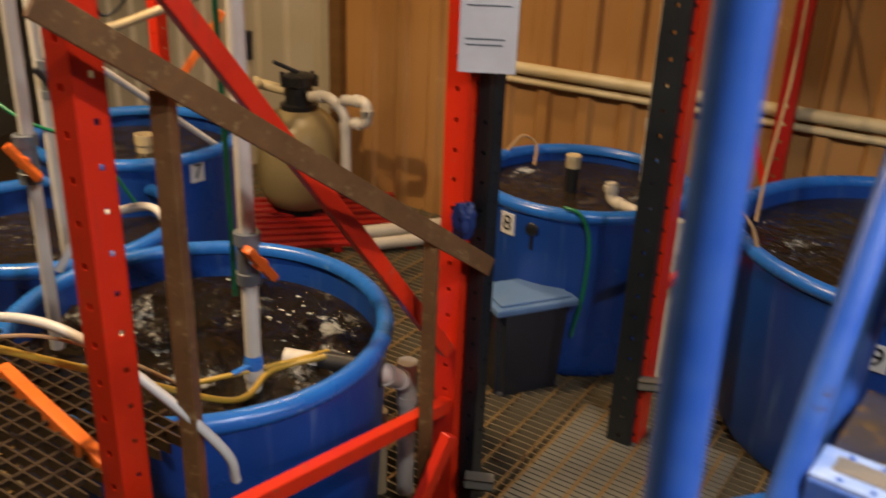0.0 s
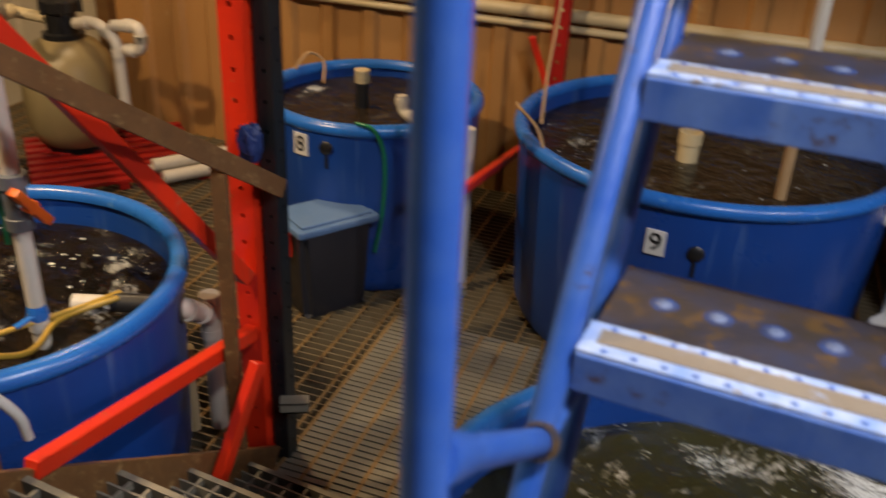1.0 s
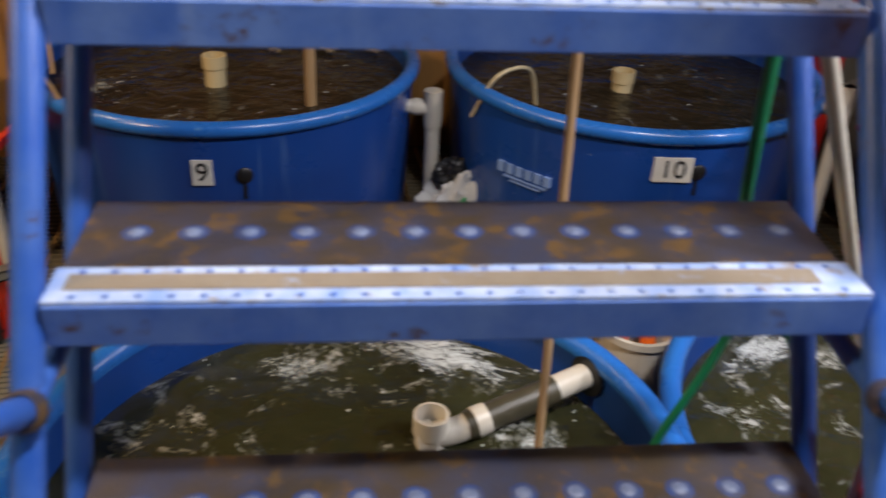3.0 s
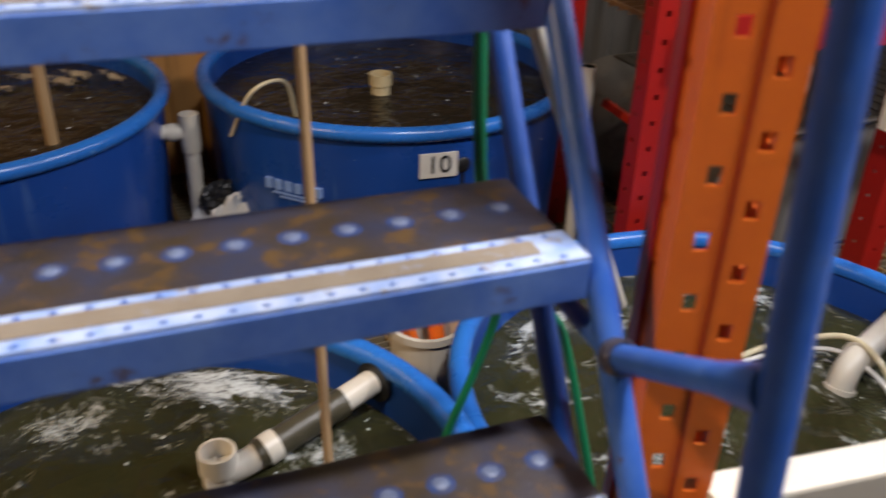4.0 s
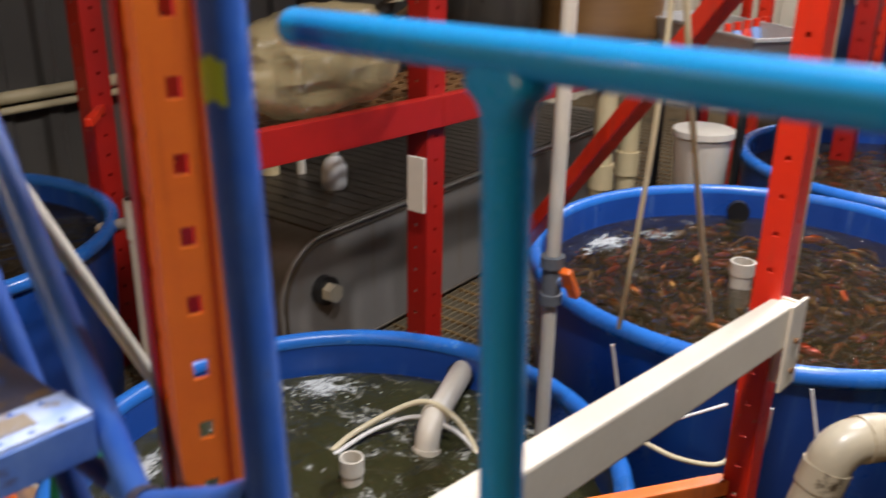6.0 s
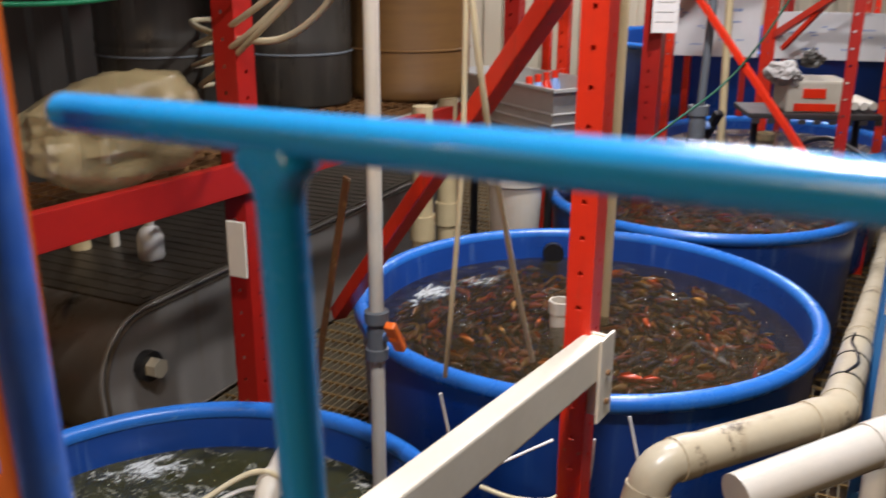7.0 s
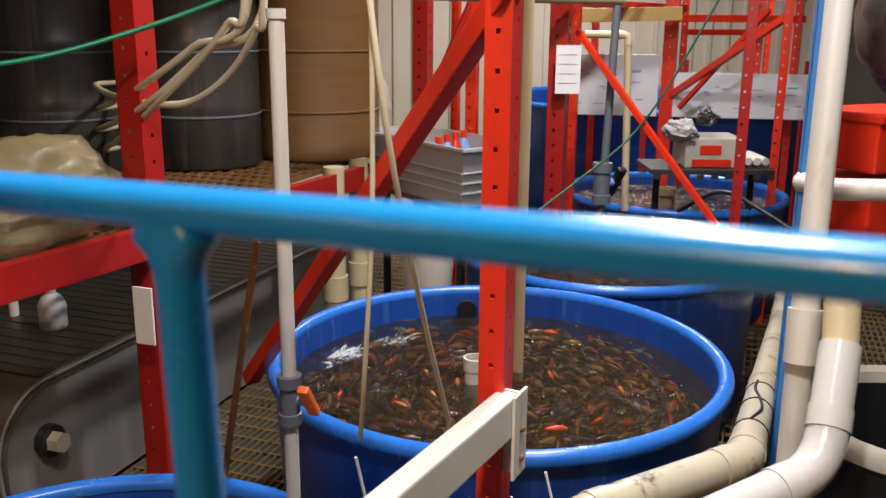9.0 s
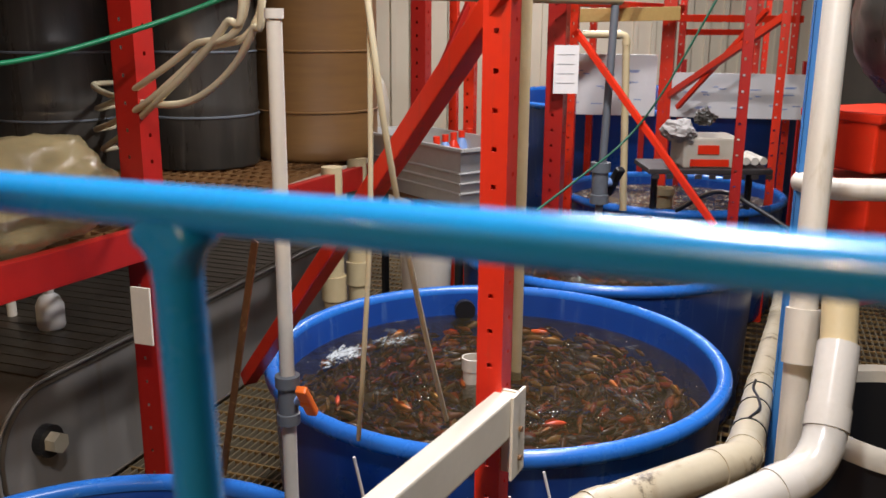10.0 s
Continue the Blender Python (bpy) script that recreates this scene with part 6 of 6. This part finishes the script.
for k in range(3):
    bm = B()
    box(bm, (-0.40 + 0.375 * k, -0.36, 0.0), (-0.35 + 0.375 * k, 0.36, 0.03))
    part("runner", bm, M_DARKRED, basket)

# pipes, hoses and cables around the near tanks
pipe([(-1.345, 1.985, 0.55), (-1.335, 1.985, 2.4)], 0.018, M_PVC, "white PVC feed pipe of a side tank")
valve((-1.345, 1.98, 1.10), 0.019, "black ball valve with an orange handle", (0.3, -0.9, 0.1))
pipe([(-1.70, 2.70, 0.55), (-1.695, 2.70, 2.2)], 0.018, M_PVC, "white PVC feed pipe near the cream wall")
open_pipe(-1.50, 2.45, 0.2, 0.62, 0.03, M_OLDPVC, "cream overflow standpipe in a side tank")
open_pipe(-1.72, 3.38, 0.3, 0.745, 0.035, M_OLDPVC, "cream overflow standpipe in tank seven")
pipe([(-1.734, 3.067, 1.101), (-1.44, 3.53, 0.655)], 0.014, M_HOSE_W, "thin white pipe dipping into tank seven", "white_rod", category="rod")
hose([(-0.88, 2.10, 2.4), (-0.876, 2.107, 1.5), (-0.872, 2.108, 1.2), (-0.87, 2.11, 0.70)], 0.008, M_GREEN, "green hose hanging beside the feed pipe")
hose([(-1.32, 2.0, 0.78), (-1.25, 2.05, 0.90), (-1.15, 2.07, 0.945), (-1.04, 2.03, 0.97), (-0.97, 1.98, 0.90)], 0.012, M_HOSE_W, "white hose looped over the tank rim")
hose([(-2.4, 2.9, 1.6), (-2.0, 3.0, 1.35), (-1.8, 3.2, 1.45), (-1.5, 3.6, 1.7)], 0.007, M_BLACK, "black cable sagging along the wall")
hose([(-2.0, 2.6, 1.2), (-1.7, 2.5, 1.05), (-1.5, 2.55, 0.95), (-1.38, 2.62, 0.72)], 0.006, M_GREEN, "green hose drooping to a side tank")
pipe([(0.445, 3.047, 0.0), (0.44, 3.047, 0.68)], 0.022, M_PVC, "white PVC drain riser behind the black upright", joints=(((0.44, 3.047, 0.55), (0.44, 3.047, 0.68)),))
hose([(0.03, 2.99, 0.715), (0.09, 2.965, 0.70), (0.13, 2.97, 0.60), (0.13, 2.98, 0.40), (0.10, 2.99, 0.2)], 0.007, M_GREEN, "green hose over the rim of tank eight")
hose([(0.60, 2.98, 0.80), (0.58, 2.85, 0.83), (0.62, 2.72, 0.80), (0.66, 2.70, 0.70), (0.72, 2.75, 0.66)], 0.006, M_TIMBER, "tan cord looped over the tank rim")
hose([(0.92, 3.78, 1.6), (0.85, 3.5, 1.15), (0.75, 3.2, 0.85), (0.72, 3.1, 0.68)], 0.006, M_TIMBER, "tan cord running up to the rack")
hose([(-0.22, 3.68, 0.70), (-0.16, 3.72, 0.76), (-0.10, 3.74, 0.72), (-0.10, 3.66, 0.65)], 0.006, M_TIMBER, "tan cord over the rim of tank eight")
hose([(1.86, 2.22, 0.62), (1.88, 2.12, 0.79), (2.0, 2.1, 0.80), (2.06, 2.12, 0.66)], 0.007, M_HOSE_C, "clear air line over the tank rim")
hose([(0.85, 0.49, 2.9), (0.876, 0.471, 1.514), (1.0, 0.533, 1.243), (1.104, 0.583, 1.022), (1.06, 0.642, 0.756), (1.05, 0.66, 0.64)], 0.0075, M_GREEN, "green hose hanging behind the ladder into the tank")
hose([(1.0, 0.533, 1.243), (1.06, 0.47, 1.10), (1.115, 0.46, 1.0), (1.151, 0.401, 0.719), (1.16, 0.38, 0.60)], 0.0065, M_GREEN, "green branch hose running over the tank rim")
pipe([(0.975, 0.492, 1.55), (1.33, 0.49, 0.965)], 0.010, M_PVC, "pale rod leaning behind the ladder", "pale_rod", category="rod")
bucket = thing("fittings_bucket", (1.70, 1.22, 0.0), "white bucket of fittings with orange pieces", "bucket")
bm = B()
lathe(bm, [(0, 0.0), (0.085, 0.0), (0.10, 0.40), (0.108, 0.40), (0.108, 0.42), (0.095, 0.42), (0.08, 0.05), (0, 0.05)], 28)
part("pail", bm, M_PVC, bucket, smooth=40)
for k in range(2):
    bm = B()
    rod(bm, (0.05 * math.cos(k * 1.7), 0.05 * math.sin(k * 1.7), 0.33), (0.07 * math.cos(k * 1.7 + 0.5), 0.07 * math.sin(k * 1.7 + 0.5), 0.44), 0.022, 10)
    part("fitting", bm, M_HANDLE, bucket, "orange pipe fitting")
for a, b in (((1.88, -0.18, 0.93), (1.88, -0.21, 0.78)), ((2.02, -0.62, 0.80), (1.98, -0.66, 0.62)), ((1.72, -0.28, 0.85), (1.86, -0.42, 0.83))):
    pipe([a, b], 0.0035, M_HOSE_W, "thin white cable tie end", "cable_tie", category="cable tie")

# clutter behind the side tanks
upright((-1.589, 3.324), 0.0, 2.9, M_RED, "slim red rack upright behind the side tanks", w=0.05, d=0.05, hole=0.010)
brace((-1.366, 3.440, 1.256), (-1.601, 3.341, 0.888), 0.02, 0.03, M_ORANGE, "thin orange-red brace behind the side tanks")
hose([(-1.595, 2.875, 1.258), (-1.511, 2.918, 1.285), (-1.399, 2.972, 1.331), (-1.238, 3.039, 1.397)], 0.016, M_OLDPVC, "yellowed hose sagging behind the rack")
hose([(-1.650, 2.959, 1.404), (-1.645, 2.961, 1.328), (-1.621, 2.974, 1.293), (-1.567, 3.002, 1.331), (-1.526, 3.022, 1.422)], 0.006, M_BLACK, "black cable looped behind the rack")
hose([(-1.897, 3.048, 1.341), (-1.925, 3.031, 1.203), (-1.955, 3.012, 1.112), (-2.028, 2.965, 1.024)], 0.006, M_BLACK, "black cable hanging on the cream wall")
pipe([(-1.609, 2.521, 0.5), (-1.629, 2.521, 2.5)], 0.016, M_PVC, "white PVC feed pipe of the far side tank")
valve((-1.596, 2.529, 1.168), 0.018, "black ball valve on the far feed pipe", (0.5, -0.8, 0), M_BLACK)
pipe([(-1.477, 4.017, 1.078), (-1.479, 4.017, 0.948)], 0.024, M_BLACK, "black canister on the filter pipe", "canister", category="canister")
pipe([(-1.478, 4.017, 0.955), (-1.50, 4.10, 0.80), (-1.60, 4.53, 0.715)], 0.018, M_OLDPVC, "cream PVC branch up to a canister", curve=True)
hose([(1.973, -0.273, 0.643), (1.966, -0.352, 0.616), (2.003, -0.446, 0.589), (2.028, -0.481, 0.623), (2.029, -0.478, 0.698), (2.030, -0.470, 0.771)], 0.006, M_HOSE_C, "tan air hose looped at the red upright")
hose([(1.840, -0.506, 0.844), (1.841, -0.501, 0.748), (1.864, -0.485, 0.660), (1.887, -0.472, 0.590)], 0.003, M_HOSE_W, "white string tied to the red upright")

# bulkhead rings where outlets pass the tank walls
for place, d in (((1.185, 0.897, 0.69), (1, 0, 0)), ((2.455, 0.225, 0.497), (0.94, -0.27, 0)), ((3.61, -0.64, 0.68), (1, 0, 0)), ((-0.44, 2.06, 0.53), (1, 0, 0))):
    bm = B()
    p, q = Vector(place), Vector(place) - Vector(d) * 0.03
    rod(bm, p, q, 0.042, 24)
    tagged(part("bulkhead_ring", bm, M_BLACK), "black rubber bulkhead ring in a tank wall", "fitting", "bulkhead rings")

# lamp housings added over the unseen area lights
for x, y, z, power, tint, span in LAMPS:
    lamp = thing("unseen_lamp_housing", (x, y, z), "unseen lamp housing added above an area light", "lamp", "ceiling lamps")
    bm = B()
    box(bm, (-0.50, -0.09, -0.04), (0.50, 0.09, 0.26), bevel=0.01)
    part("housing", bm, M_WHITEBOARD, lamp)


def motions():
    for w, turn in WATERS:
        x, y, z = w.matrix_world.translation
        walk(w, [(t, pose(x, y, z, 0, 0, turn * t)) for t in (0.0, 2.5, 5.0, 7.5, 10.0)])
    for ob, r, a, lean, speed, ph in FISH:
        rows = []
        for k in range(6):
            ang = a + speed * 2.0 * k
            rr = r + 0.03 * math.sin(6.283 * ph + 1.3 * k)
            rows.append((2.0 * k, pose(2.934 + rr * math.cos(radians(ang)), -0.639 + rr * math.sin(radians(ang)), 0.636 + 0.006 * math.sin(6 * ph + k), 0, 0, ang - 90 + lean + 12 * math.sin(k + 6 * ph))))
        walk(ob, rows)


WATERS = [(WA, 5.0), (W8, 2.0), (W9, 1.5), (W10, 1.0), (WB, 2.5), (WC, 2.5), (WD, 3.0), (WE, 3.0), (SHOALS[0], 3.0), (SHOALS[1], 3.0)]
motions()
